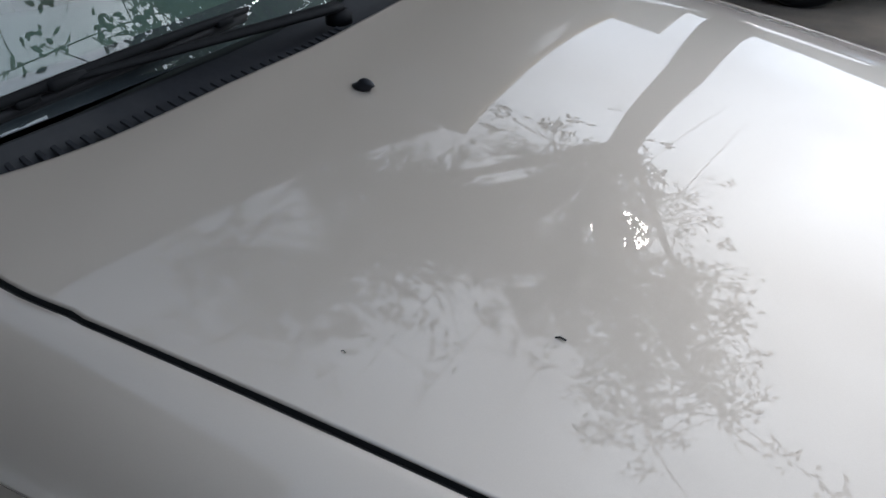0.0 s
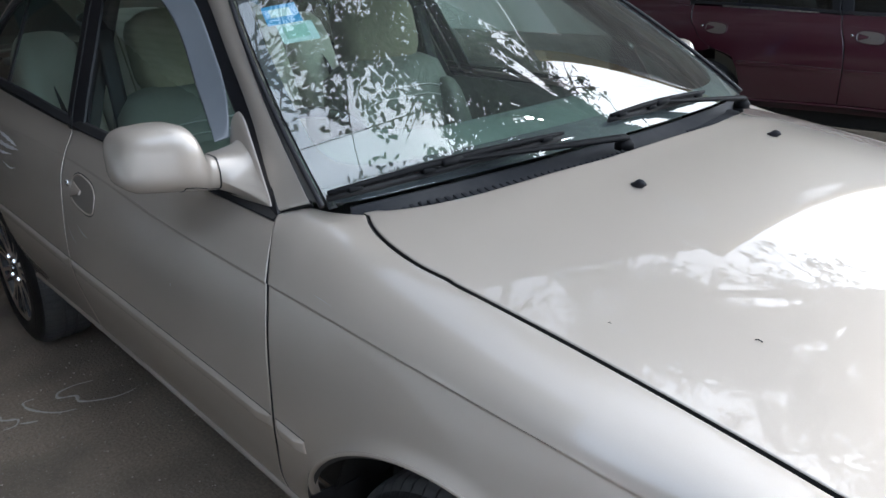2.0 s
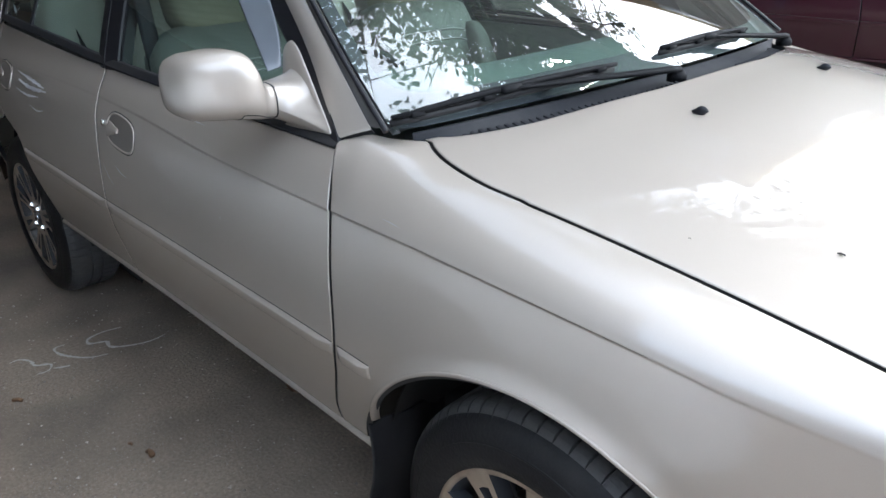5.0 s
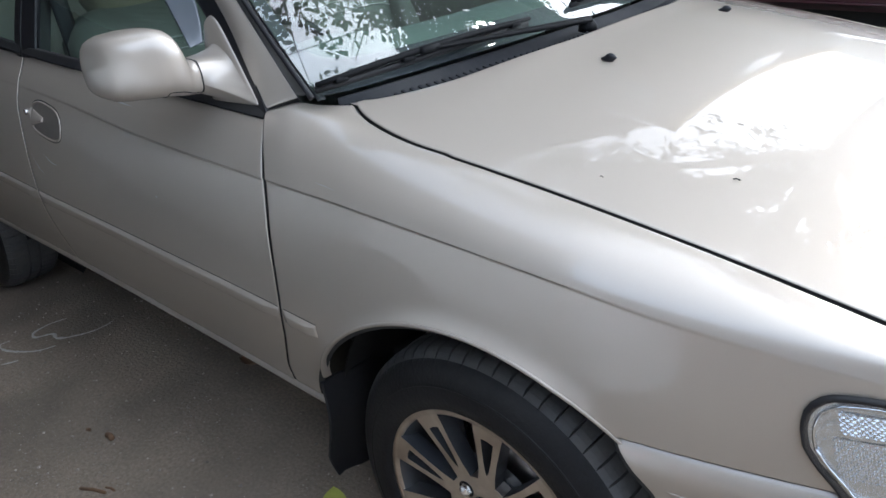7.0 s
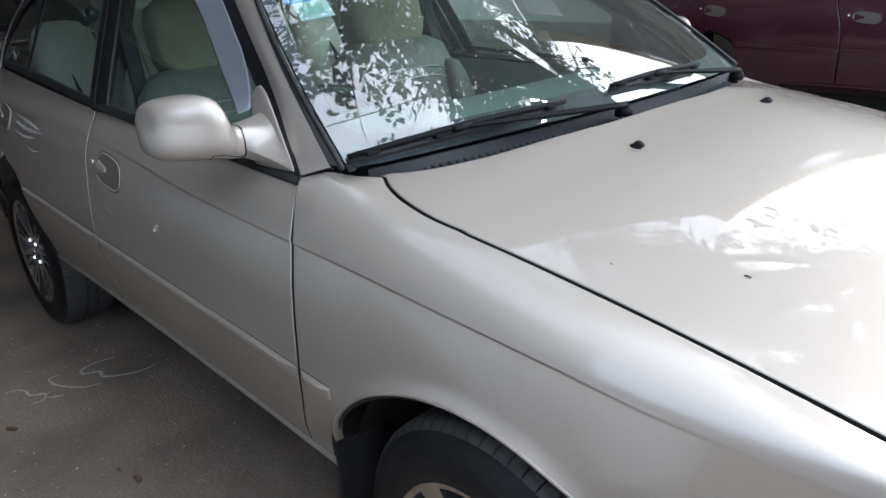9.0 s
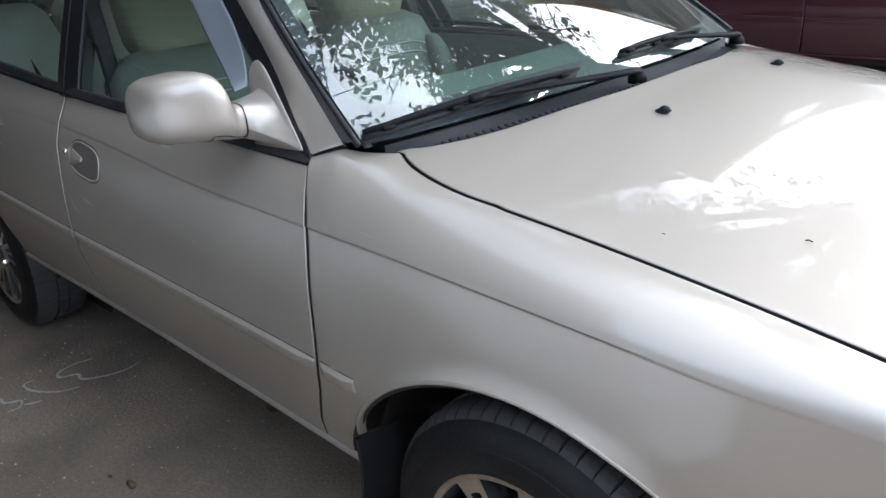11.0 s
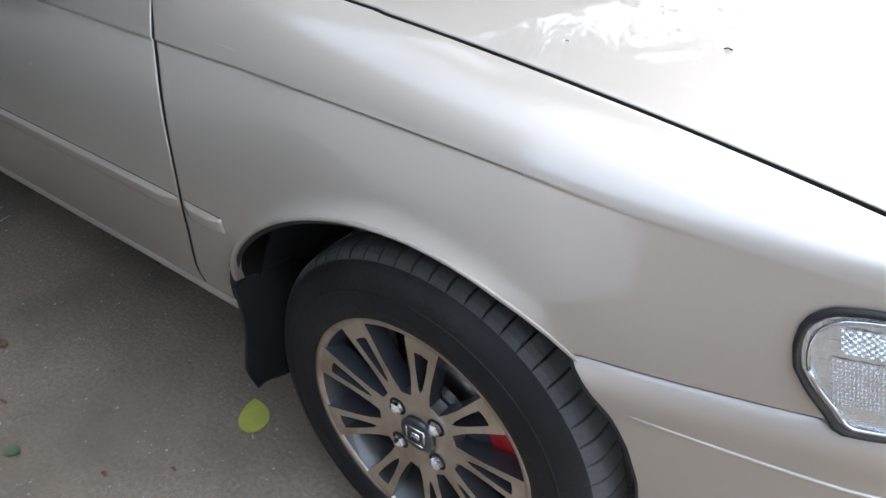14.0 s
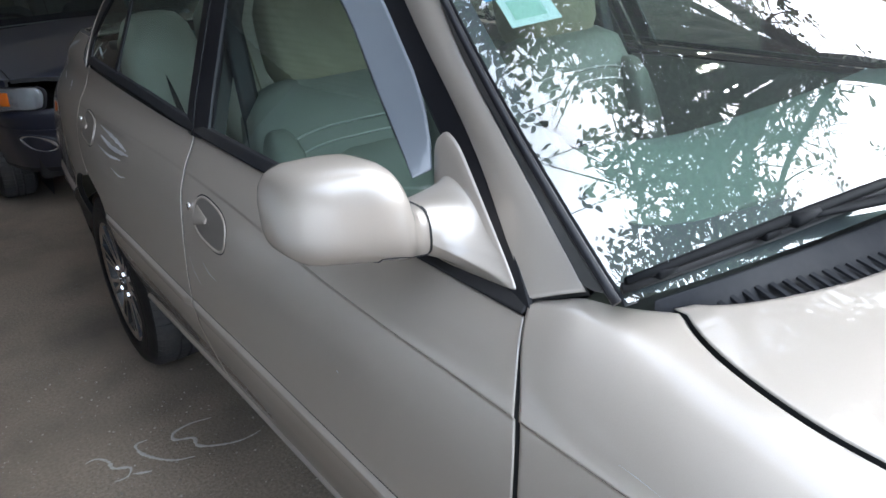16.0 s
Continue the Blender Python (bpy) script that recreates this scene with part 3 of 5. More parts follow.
def wheel(car, x, s, label=""):
    """A tyre with cut tread and a ten-spoke alloy rim; its face looks to s."""
    hub = new("wheel")
    hub.parent = car
    hub.location = (x, s * 0.774, AXLE_Z)
    hub.scale = (1.025, 1.0, 1.025)
    prof = [(0.203, 0.012), (0.210, 0.020), (0.228, 0.022), (0.250, 0.020), (0.268, 0.015), (0.282, 0.007), (0.290, -0.001), (0.2975, -0.010), (0.302, -0.020), (0.3038, -0.034), (0.304, -0.050),
            (0.304, -0.062), (0.297, -0.064), (0.297, -0.072), (0.305, -0.074), (0.305, -0.100), (0.297, -0.102), (0.297, -0.110), (0.305, -0.112), (0.304, -0.140),
            (0.3035, -0.158), (0.298, -0.172), (0.28, -0.188), (0.25, -0.20), (0.2, -0.19)]
    N, V = 960, []
    for i, (r, y) in enumerate(prof):
        for k in range(N):
            a = 2 * math.pi * k / N
            cut = 0.008 if k % 15 < 1 and 7 <= i < 12 else (0.006 if (k + 2 * i) % 15 < 1 and 13 < i < 22 else 0)
            V.append(((r - cut) * math.cos(a), s * y, (r - cut) * math.sin(a)))
    tyre = mesh("tyre", V, grid_faces(len(prof), N, wrap=True, flip=s > 0), [TYRE, TREAD], hub, face_mats=[1 if 6 <= f // N <= 20 else 0 for f in range((len(prof) - 1) * N)])
    tyre.data.polygons.foreach_set("use_smooth", [not 6 <= f // N <= 20 for f in range((len(prof) - 1) * N)])
    # raised ring on the side wall
    R = [((r) * math.cos(a), s * y, (r) * math.sin(a)) for r, y in ((0.2495, 0.0190), (0.2505, 0.0208), (0.2535, 0.0200), (0.2545, 0.0178)) for a in np.linspace(0, 2 * math.pi, 97)[:-1]]
    mesh("side_wall_ring", R, grid_faces(4, 96, wrap=True), TYRE, tyre)
    # rim: polished outer ring, barrel
    rp = [(0.2085, 0.000), (0.2090, 0.010), (0.2062, 0.0140), (0.1950, 0.0128), (0.1925, 0.008), (0.1850, -0.004), (0.176, -0.06), (0.172, -0.17)]
    V = [(r * math.cos(a), s * y, r * math.sin(a)) for r, y in rp for a in np.linspace(0, 2 * math.pi, 121)[:-1]]
    fm = sum([[0 if i < 4 else 1] * 120 for i in range(7)], [])
    rim = mesh("rim", V, grid_faces(8, 120, wrap=True), [POLISHED, GUNMETAL], hub, face_mats=fm)
    # spokes: each a wedge that forks round a slot
    half = [(0.055, 0), (0.055, 0.0195), (0.075, 0.0170), (0.095, 0.0165), (0.127, 0.0190), (0.162, 0.0245), (0.197, 0.0300), (0.197, 0), (0.172, 0), (0.170, 0.0122), (0.144, 0.0098), (0.120, 0.0068), (0.101, 0.0036), (0.091, 0)]
    for k in range(9):
        a0 = radians(3 + 40 * k) if s < 0 else radians(177 - 40 * k)
        V, F, fm = [], [], []
        for sg in (-1, 1):
            b, m = len(V), len(half)
            for y in (0.0115, -0.020):
                for r, w in half:
                    V.append((r, sg * w, y - 0.009 * (1 - (r - 0.05) / 0.13)))
            F.append(tuple(b + i for i in range(m))[::sg])
            fm.append(0)
            for i in range(m):
                if i in (7, 13):
                    continue
                q = (b + i, b + m + i, b + m + (i + 1) % m, b + (i + 1) % m)
                F.append(q[::sg])
                fm.append(1)
        W = [(r * math.cos(a0) - w * math.sin(a0), s * y, r * math.sin(a0) + w * math.cos(a0)) for r, w, y in V]
        mesh("spoke", W, F, [POLISHED, GUNMETAL], rim, smooth=False, face_mats=fm)
    # dark floor of the pockets
    P = [(r * math.cos(a), s * y, r * math.sin(a)) for r, y in ((0.06, -0.022), (0.10, -0.024), (0.135, -0.040), (0.184, -0.055)) for a in np.linspace(0, 2 * math.pi, 61)[:-1]]
    F = [f for n_, f in enumerate(grid_faces(4, 60, wrap=True)) if n_ < 60 or (n_ % 60) % 20 < 5]
    mesh("spoke_web", P, F, GUNMETAL, rim)
    # hub face, cap and nuts
    hp = [(0.0745, -0.02), (0.0745, 0.0036), (0.0742, 0.0040), (0.036, 0.0030), (0.033, 0.000), (0.001, 0.000)]
    V = [(r * math.cos(a), s * y, r * math.sin(a)) for r, y in hp for a in np.linspace(0, 2 * math.pi, 49)[:-1]]
    mesh("hub_face", V, grid_faces(6, 48, wrap=True), POLISHED, rim, smooth=False)
    cp = [(0.031, 0.0), (0.031, 0.006), (0.028, 0.0085), (0.001, 0.0095)]
    V = [(r * math.cos(a), s * y, r * math.sin(a)) for r, y in cp for a in np.linspace(0, 2 * math.pi, 33)[:-1]]
    cap = mesh("centre_cap", V, grid_faces(4, 32, wrap=True), GUNMETAL, rim)
    emb = box_bm((0.030, 0.003, 0.0035), (0, s * 0.0100, -0.0155), 0.0008, 1)
    for ex, ez, wx, wz in ((0, 0.0155, 0.036, 0.0035), (-0.0165, 0, 0.0035, 0.03), (0.0165, 0, 0.0035, 0.03), (0, 0, 0.016, 0.013)):
        bmesh.ops.create_cube(emb, size=1.0, matrix=Matrix.Translation((ex, s * 0.0100, ez)) @ Matrix.Diagonal((wx, 0.003, wz, 1)))
    part("emblem", emb, CHROME, rim)
    for k in range(4):
        a = math.pi * (k + 0.5) / 2
        np_ = [(0.0125, 0.0), (0.0125, 0.006), (0.0105, 0.012), (0.004, 0.0165), (0.0005, 0.0168)]
        V = [(0.051 * math.cos(a) + r * math.cos(b), s * y, 0.051 * math.sin(a) + r * math.sin(b)) for r, y in np_ for b in np.linspace(0, 2 * math.pi, 7)[:-1]]
        nut = mesh("wheel_nut", V, grid_faces(5, 6, wrap=True), CHROME, rim, smooth=False)
        # flat black ring painted as the shade in the nut's recess
        V = [(0.051 * math.cos(a) + r * math.cos(b), s * 0.0044, 0.051 * math.sin(a) + r * math.sin(b)) for r in (0.0155, 0.011) for b in np.linspace(0, 2 * math.pi, 25)[:-1]]
        mesh("nut_shade", V, grid_faces(2, 24, wrap=True), TYRE, nut, smooth=False)
    dp = [(0.04, -0.05), (0.125, -0.05), (0.127, -0.056), (0.127, -0.07), (0.04, -0.07)]
    V = [(r * math.cos(a), s * y, r * math.sin(a)) for r, y in dp for a in np.linspace(0, 2 * math.pi, 49)[:-1]]
    mesh("brake_disc", V, grid_faces(5, 48, wrap=True), STEEL, hub)
    P = []
    for a in np.linspace(-0.30, 0.62, 10):
        P.append([(r * math.cos(a), s * y, r * math.sin(a)) for r, y in ((0.098, -0.075), (0.098, -0.040), (0.104, -0.030), (0.146, -0.030), (0.152, -0.040), (0.152, -0.075))])
    panel("brake_caliper", P, (0, -s, 0), RED, hub, "red painted caliper", lip=0.004)
    return hub


def seat(car, y, base, colour, name="front_seat"):
    """A bucket seat with bolsters, a padded back and a headrest under a loose cover."""
    root = new(name)
    root.parent = car
    part("cushion", soft_bm((0.56, 0.54, 0.20), (base + 0.32, y, 0.50), pose(0, 0, 0, 0, -8), 5.0), colour, root)
    turn = pose(0, 0, 0, 0, -20)
    part("backrest", soft_bm((0.16, 0.53, 0.66), (base - 0.04, y, 0.72), turn, 5.5), colour, root)
    for sg in (-1, 1):
        part("bolster", soft_bm((0.15, 0.10, 0.56), (base + 0.035, y + sg * 0.215, 0.68), turn, 3.4), colour, root)
    part("centre_pad", soft_bm((0.07, 0.32, 0.40), (base + 0.03, y, 0.69), turn, 5.0), colour, root)
    part("headrest", soft_bm((0.14, 0.32, 0.24), (base - 0.17, y, 1.125), pose(0, 0, 0, 0, -14), 4.6), KHAKI, root)
    rot = pose(base - 0.04, y, 0.72, 0, -20)
    for zz, yy in ((0.20, 0.262), (0.165, 0.255)):
        pts = [rot @ Vector((0.083 - 0.05 * abs(k) ** 6, yy * k, zz - 0.07 * abs(k) ** 4)) for k in np.linspace(-1, 1, 24)]
        tube("piping", pts, 0.0028, PIPING, root, seg=5)
    return root


def saloon(name):
    car = new(name)
    bits = {"car": car}
    for s in (-1, 1):
        # wings and doors
        fe = fender(s, car)
        molding(-0.313, -0.402, s, fe, 10)
        crease_line(0.17, -0.424, s, fe)
        fd = door("front_door", s, car, front_gap_x, middle_gap_x)
        molding(-0.418, -1.446, s, fd)
        crease_line(-0.446, -1.1, s, fd, 0.0007)
        pull(s, -1.322, 0.828, fd)
        rd = door("rear_door", s, car, middle_gap_x, rear_gap_x)
        molding(-1.456, -2.16, s, rd)
        pull(s, -2.36, 0.856, rd)
        bits["fender", s], bits["front_door", s], bits["rear_door", s] = fe, fd, rd
        # rear quarter
        P = []
        zq = list(np.linspace(0.40, 0.69, 12)) + list(np.linspace(0.70, 1.06, 24))
        for z in zq:
            if z < 0.694:
                xf = REAR_X - math.sqrt(max(0, ARCH_R**2 - (z - ARCH_Z) ** 2))
            else:
                k = min(1, (z - 0.694) / 0.03)
                xf = REAR_X * (1 - k) + (rear_gap_x(z) - 0.003) * k
            k = max(0, (z - 0.98) / 0.08)
            P.append([(x, s * max(0.03, wide(x, z) - 0.035 * k**2), z + 0.01 * k) for x in xf + (-3.43 - xf) * np.linspace(0, 1, 40) ** 0.85])
        panel("rear_quarter", P, (0, -s, 0), PAINT, car, lip=0.02, dark=True)
        # sill
        P = []
        for x in np.linspace(-0.385, -2.12, 40):
            w, up = wide(x, 0.372 + sill_rise(x)), sill_rise(x)
            P.append([(x, s * (w + o), z + up) for o, z in ((-0.006, 0.3725), (0.003, 0.369), (0.005, 0.362), (0.001, 0.354), (-0.012, 0.349), (-0.05, 0.342), (-0.10, 0.30))])
        panel("sill", P, (0, -s, 0), PAINT, car, lip=0.004, roll=0.001)
        # inner skins close the gaps
        P = [[side_point(x, z, s, -0.022) for z in np.linspace(0.39, belt_z(x) - 0.02, 14)] for x in np.linspace(-0.40, -2.12, 30)]
        panel("inner_skin", P, (0, -s, 0), INNER, car, lip=0.004)
        # wheel housings
        for cx in (-0.005, REAR_X):
            P = []
            for t in np.linspace(-0.12, math.pi + 0.12, 24):
                P.append([(cx - (ARCH_R + 0.006) * math.cos(t), s * w, ARCH_Z + (ARCH_R + 0.006) * math.sin(t)) for w in ((0.745 if t < 2.2 else 0.66) if cx > -1 else 0.72, 0.62, 0.52)])
            lin = panel("wheel_housing", P, (0, -s, 0), INNER, car, lip=0.002)
            bm = bmesh.new()
            bmesh.ops.create_circle(bm, cap_ends=True, segments=32, radius=ARCH_R + 0.006, matrix=Matrix.Translation((cx, s * 0.52, ARCH_Z)) @ pose(0, 0, 0, 90))
            part("housing_wall", bm, INNER, lin)
        # rails, pillars
        ks = np.linspace(0, 1, 70)
        fo = [frame_out(k) for k in ks]
        P = []
        for k, p in zip(ks, fo):
            a, b = np.array(on_side(frame_out(0.008 + 0.992 * k), s, 0.002 + 0.004 * min(1.0, k / 0.04))), rail(k) * np.array((1, s, 1))
            out = np.array((0, s * 0.75, 0.66)) * 0.007 * min(1.0, 0.2 + k / 0.05)
            P.append([a + (b - a) * t + out * 4 * t * (1 - t) for t in np.linspace(0, 1, 8)])
        panel("roof_pillar", P, (0, -s * 0.7, -0.7), PAINT, car, lip=0.012, dark=True)
        # black door frames
        fi = inset(fo, 0.042)
        fi[:, 1] = np.maximum(fi[:, 1], [belt_z(x) + 0.004 for x in fi[:, 0]])
        fo2 = inset(fo, -0.003)
        cut = [i for i, p in enumerate(fo) if p[0] > -1.585]
        cut2 = [i for i, p in enumerate(fo) if p[0] < -1.60]
        band("window_frame", [fo2[i] for i in cut], [fi[i] for i in cut], s, TRIM, fd, 0.004, 0.0)
        band("window_frame", [fo2[i] for i in cut2], [fi[i] for i in cut2], s, TRIM, rd, 0.004, 0.0)
        # door post
        zs = np.linspace(0.955, 1.375, 12)
        mid = [(-1.542 - 0.11 * (z - 0.96) / 0.41, z) for z in zs]
        band("window_frame", [(x + 0.004 + 0.072 - 0.02 * (z - 0.96), z) for x, z in mid], [(x + 0.004, z) for x, z in mid], s, TRIM, fd, -0.002, 0.003)
        band("window_frame", [(x - 0.004, z) for x, z in mid], [(x - 0.056, z) for x, z in mid], s, TRIM, rd, 0.003, -0.002)
        # waist seals
        xs_ = np.linspace(-0.474, -1.536, 30)
        band("waist_seal", [(x, belt_z(x) + 0.017) for x in xs_], [(x, belt_z(x) - 0.001) for x in xs_], s, RUBBER, fd, 0.000, 0.006, lip=0.01)
        xs_ = np.linspace(-1.545, -2.60, 30)
        band("waist_seal", [(x, belt_z(x) + 0.017) for x in xs_], [(x, belt_z(x) - 0.001) for x in xs_], s, RUBBER, rd, 0.000, 0.006, lip=0.01)
        # side glass
        def glass(i_line, x_back, x_front, parent, nm):
            P = []
            for x in np.linspace(x_front, x_back, 24):
                zt = float(np.interp(-x, -i_line[:, 0], i_line[:, 1]))
                zb = belt_z(x) + 0.006
                P.append([(x, s * (wide(x, zb + (zt - zb) * k) - 0.010), zb + (zt + 0.012 - zb) * k) for k in np.linspace(0, 1, 8)])
            ob = mesh(nm, np.array(P).reshape(-1, 3), grid_faces(24, 8), GLASS, parent)
            ob.visible_shadow = False
        top = np.array([p for p in fi if p[1] > 0.98 and p[0] > -2.585])
        top = top[np.argsort(-top[:, 0])]
        glass(top, -1.56, -0.56, fd, "window_glass")
        glass(top, -2.58, -1.60, rd, "window_glass")
        # quarter light bar in the rear window
        band("window_bar", [(-2.235, z) for z in np.linspace(1.0, 1.33, 6)], [(-2.262, z) for z in np.linspace(1.0, 1.33, 6)], s, TRIM, rd, -0.004, -0.004)
        # rain visors
        def visor(i0, i1, d0, d1, parent, tip):
            sel = [i for i in range(len(fo)) if i1 < fo[i][0] < i0]
            a = [inset(fo, 0.034)[i] for i in sel]
            b = [inset(fo, 0.034 + (d0 + (d1 - d0) * n / len(sel)))[i] for n, i in enumerate(sel)]
            if tip:
                for k in range(4):
                    a[k] = a[k] * (1 - (0.85, 0.5, 0.25, 0.1)[k]) + b[k] * (0.85, 0.5, 0.25, 0.1)[k]
            band("rain_visor", a, b, s, VISOR, parent, 0.006, 0.030, lip=0.003, mid=6)
        visor(-0.650, -1.585, 0.044, 0.042, fd, True)
        visor(-1.625, -2.47, 0.044, 0.030, rd, False)
        # mirror foot and shell
        # a rounded triangular plate on the door, from which a neck flows out to the oval joint
        corner = [np.array(p) for p in ((-0.672, 1.000), (-0.689, 1.037), (-0.703, 1.066), (-0.7035, 1.078), (-0.697, 1.085), (-0.686, 1.087), (-0.668, 1.081), (-0.647, 1.069), (-0.615, 1.046), (-0.551, 0.998), (-0.512, 0.966), (-0.4985, 0.954), (-0.500, 0.9505), (-0.512, 0.9495), (-0.56, 0.9475), (-0.606, 0.946), (-0.640, 0.947), (-0.655, 0.956), (-0.664, 0.976))]
        rim = []
        for i in range(len(corner)):
            q0, q1, q2, q3 = (corner[(i + d) % len(corner)] for d in (-1, 0, 1, 2))
            for t in (0.0, 0.25, 0.5, 0.75):
                rim.append(0.5 * (2 * q1 + (q2 - q0) * t + (2 * q0 - 5 * q1 + 4 * q2 - q3) * t * t + (3 * q1 - q0 - 3 * q2 + q3) * t**3))
        mid = np.array((-0.612, 0.998))
        V = []
        for k, o in ((1.0, -0.012), (1.0, 0.0015), (0.985, 0.0040), (0.955, 0.0055), (0.7, 0.006), (0.4, 0.006), (0.1, 0.006), (0.005, 0.006)):
            V += [on_side(mid + (p - mid) * k, s, o) for p in rim]
        ft = mesh("side_mirror", V, grid_faces(8, len(rim), wrap=True), PAINT, car, "body-coloured door mirror on a triangular foot")
        low_mid = np.array((-0.600, 0.972))
        neck = []
        for k in (0.0, 0.03, 0.07, 0.12, 0.18, 0.26, 0.35, 0.46, 0.58, 0.70, 0.82, 0.92, 1.0):
            for p in rim:
                q = mid + (p - mid) * 0.965
                zq = 0.948 + 0.125 * math.tanh((q[1] - 0.948) / 0.125)
                if q[1] > 0.985:
                    q = q + (low_mid - q) * (q[1] - zq) / (q[1] - low_mid[1])
                t = math.atan2(p[1] - mid[1], p[0] - mid[0])
                c, w = math.cos(t), math.sin(t)
                m = (abs(c) ** 3.2 + abs(w) ** 3.2) ** (-1 / 3.2)
                g = q + (np.array((-0.638 + 0.036 * m * c, 0.998 + 0.032 * m * w)) - q) * k
                base = wide(q[0], q[1]) + 0.0054
                bend = 1.5 + 1.1 * min(1.0, max(0.0, (q[1] - 0.985) / 0.05))
                neck.append((g[0], s * (base + (0.772 - base) * k**bend), g[1]))
        mesh("mirror_neck", neck, grid_faces(13, len(rim), wrap=True), PAINT, ft)
        top_z = spline([(0, 1.030), (0.05, 1.0305), (0.10, 1.034), (0.14, 1.045), (0.17, 1.058), (0.21, 1.074), (0.25, 1.084), (0.30, 1.0905), (0.36, 1.0935), (0.5, 1.0945), (0.7, 1.091), (0.86, 1.084), (0.95, 1.068), (0.985, 1.048), (1, 1.034)])
        low_z = spline([(0, 0.966), (0.15, 0.968), (0.3, 0.972), (0.7, 0.975), (0.88, 0.979), (0.95, 0.988), (0.985, 0.998), (1, 1.014)])
        deep = spline([(0, 0.036), (0.10, 0.040), (0.20, 0.056), (0.29, 0.063), (0.6, 0.066), (0.85, 0.060), (0.95, 0.046), (0.985, 0.030), (1, 0.012)])
        mid_x = spline([(0, -0.638), (0.3, -0.654), (0.7, -0.688), (1, -0.712)])

        def ring(y, x, d, zl, zt, n=40, e=3.2):
            out = []
            for t in np.linspace(0, 2 * math.pi, n + 1)[:-1]:
                c, q = math.cos(t), math.sin(t)
                m = (abs(c) ** e + abs(q) ** e) ** (-1 / e)
                out.append((x + d * m * c, s * y, (zl + zt) / 2 + (zt - zl) / 2 * m * q))
            return out
        dark_ring = ring(0.770, -0.638, 0.0345, 0.9670, 1.0290) + ring(0.7760, -0.638, 0.0345, 0.9670, 1.0290)
        mesh("mirror_seam", dark_ring, grid_faces(2, 40, wrap=True), INNER, ft)
        shell = []
        kk = [0.0, 0.015, 0.03, 0.05, 0.07, 0.09, 0.11, 0.13, 0.15, 0.17, 0.19, 0.22, 0.26, 0.3, 0.4, 0.5, 0.6, 0.7, 0.78, 0.85, 0.9, 0.94, 0.965, 0.985, 0.996, 1.0]
        for k in kk:
            sc = 0.965 if k == 0 else 1.0
            zm = (top_z(k) + low_z(k)) / 2
            shell += ring(0.7745 + 0.149 * k, mid_x(k), deep(k) * sc, zm + (low_z(k) - zm) * sc, zm + (top_z(k) - zm) * sc, e=3.2)
        mesh("mirror_shell", shell, grid_faces(len(kk), 40, wrap=True) + [tuple(range((len(kk) - 1) * 40, len(kk) * 40))], PAINT, ft)
        low = [ring(0.7745 + 0.149 * k, mid_x(k), deep(k) * 1.002, low_z(k), top_z(k))[-5] for k in np.linspace(0.005, 0.42, 12)]
        low += [ring(0.7745 + 0.149 * 0.42, mid_x(0.42), deep(0.42) * 1.002, low_z(0.42) - 0.0005, top_z(0.42))[i] for i in (-6, -7, -8)]
        tube("mirror_seam", low, 0.0010, TRIM, ft, seg=5)
        bm = box_bm((0.004, 0.10, 0.09), (-0.735, s * 0.845, 1.028), 0.0015, 1, pose(0, 0, 0, 0, 0, s * 12))
        part("mirror_glass", bm, CHROME, ft)
        # headlamp
        headlamp(s, car)
        # mud flap behind the front wheel
        P = []
        for v in np.linspace(0, 1, 12):
            z = 0.43 - 0.27 * v
            hw = 0.105 * (1 - 0.25 * max(0, v - 0.75) * 4)
            P.append([(-0.372 + 0.012 * math.sin(5 * v) - 0.02 * v + 0.01 * math.cos(4 * u), s * (0.70 + hw * u * 0.9), z) for u in np.linspace(-1, 1, 9)])
        panel("mud_flap", P, (-1, 0, 0), RUBBER, car, "scuffed black rubber mud flap", lip=0.006)
        wheel(car, 0.0, s)
        wheel(car, REAR_X, s)
        # rear lamp
        P = [[(-3.31 - 0.11 * math.sin(u * 1.5), s * (wide(-3.31 - 0.11 * math.sin(u * 1.5), z) + 0.004), z) for z in np.linspace(0.76, 0.93, 6)] for u in np.linspace(0, 1, 10)]
        panel("tail_lamp", P, (0, -s, 0), RED, car, lip=0.004)
    # bonnet
    P = []
    for i in range(70):
        v = i / 69
        row = []
        for u in np.linspace(-1, 1, 81):
            xr = hood_rear_x(u * 0.647)
            xf = 0.80 - 0.16 * abs(u) ** 2.6
            x = xr + (xf - xr) * v
            half = gap_y(x) - 0.0055
            # the edge sweeps in to the rear corner
            half = min(half, fender_edge(x) - 0.008) if x < -0.1 else half
            y = u * half
            z = hood_z(x, y) + 0.004 * max(0, 1 - abs(x + 0.19) / 0.06) * (1 - u * u) - 0.05 * max(0, (x - 0.66) / 0.14) ** 2
            row.append((x, y, z))
        P.append(row)
    hood = panel("hood", P, (0, 0, -1), PAINT, car, lip=0.022, roll=0.0014, dark=True)
    bits["hood"] = hood
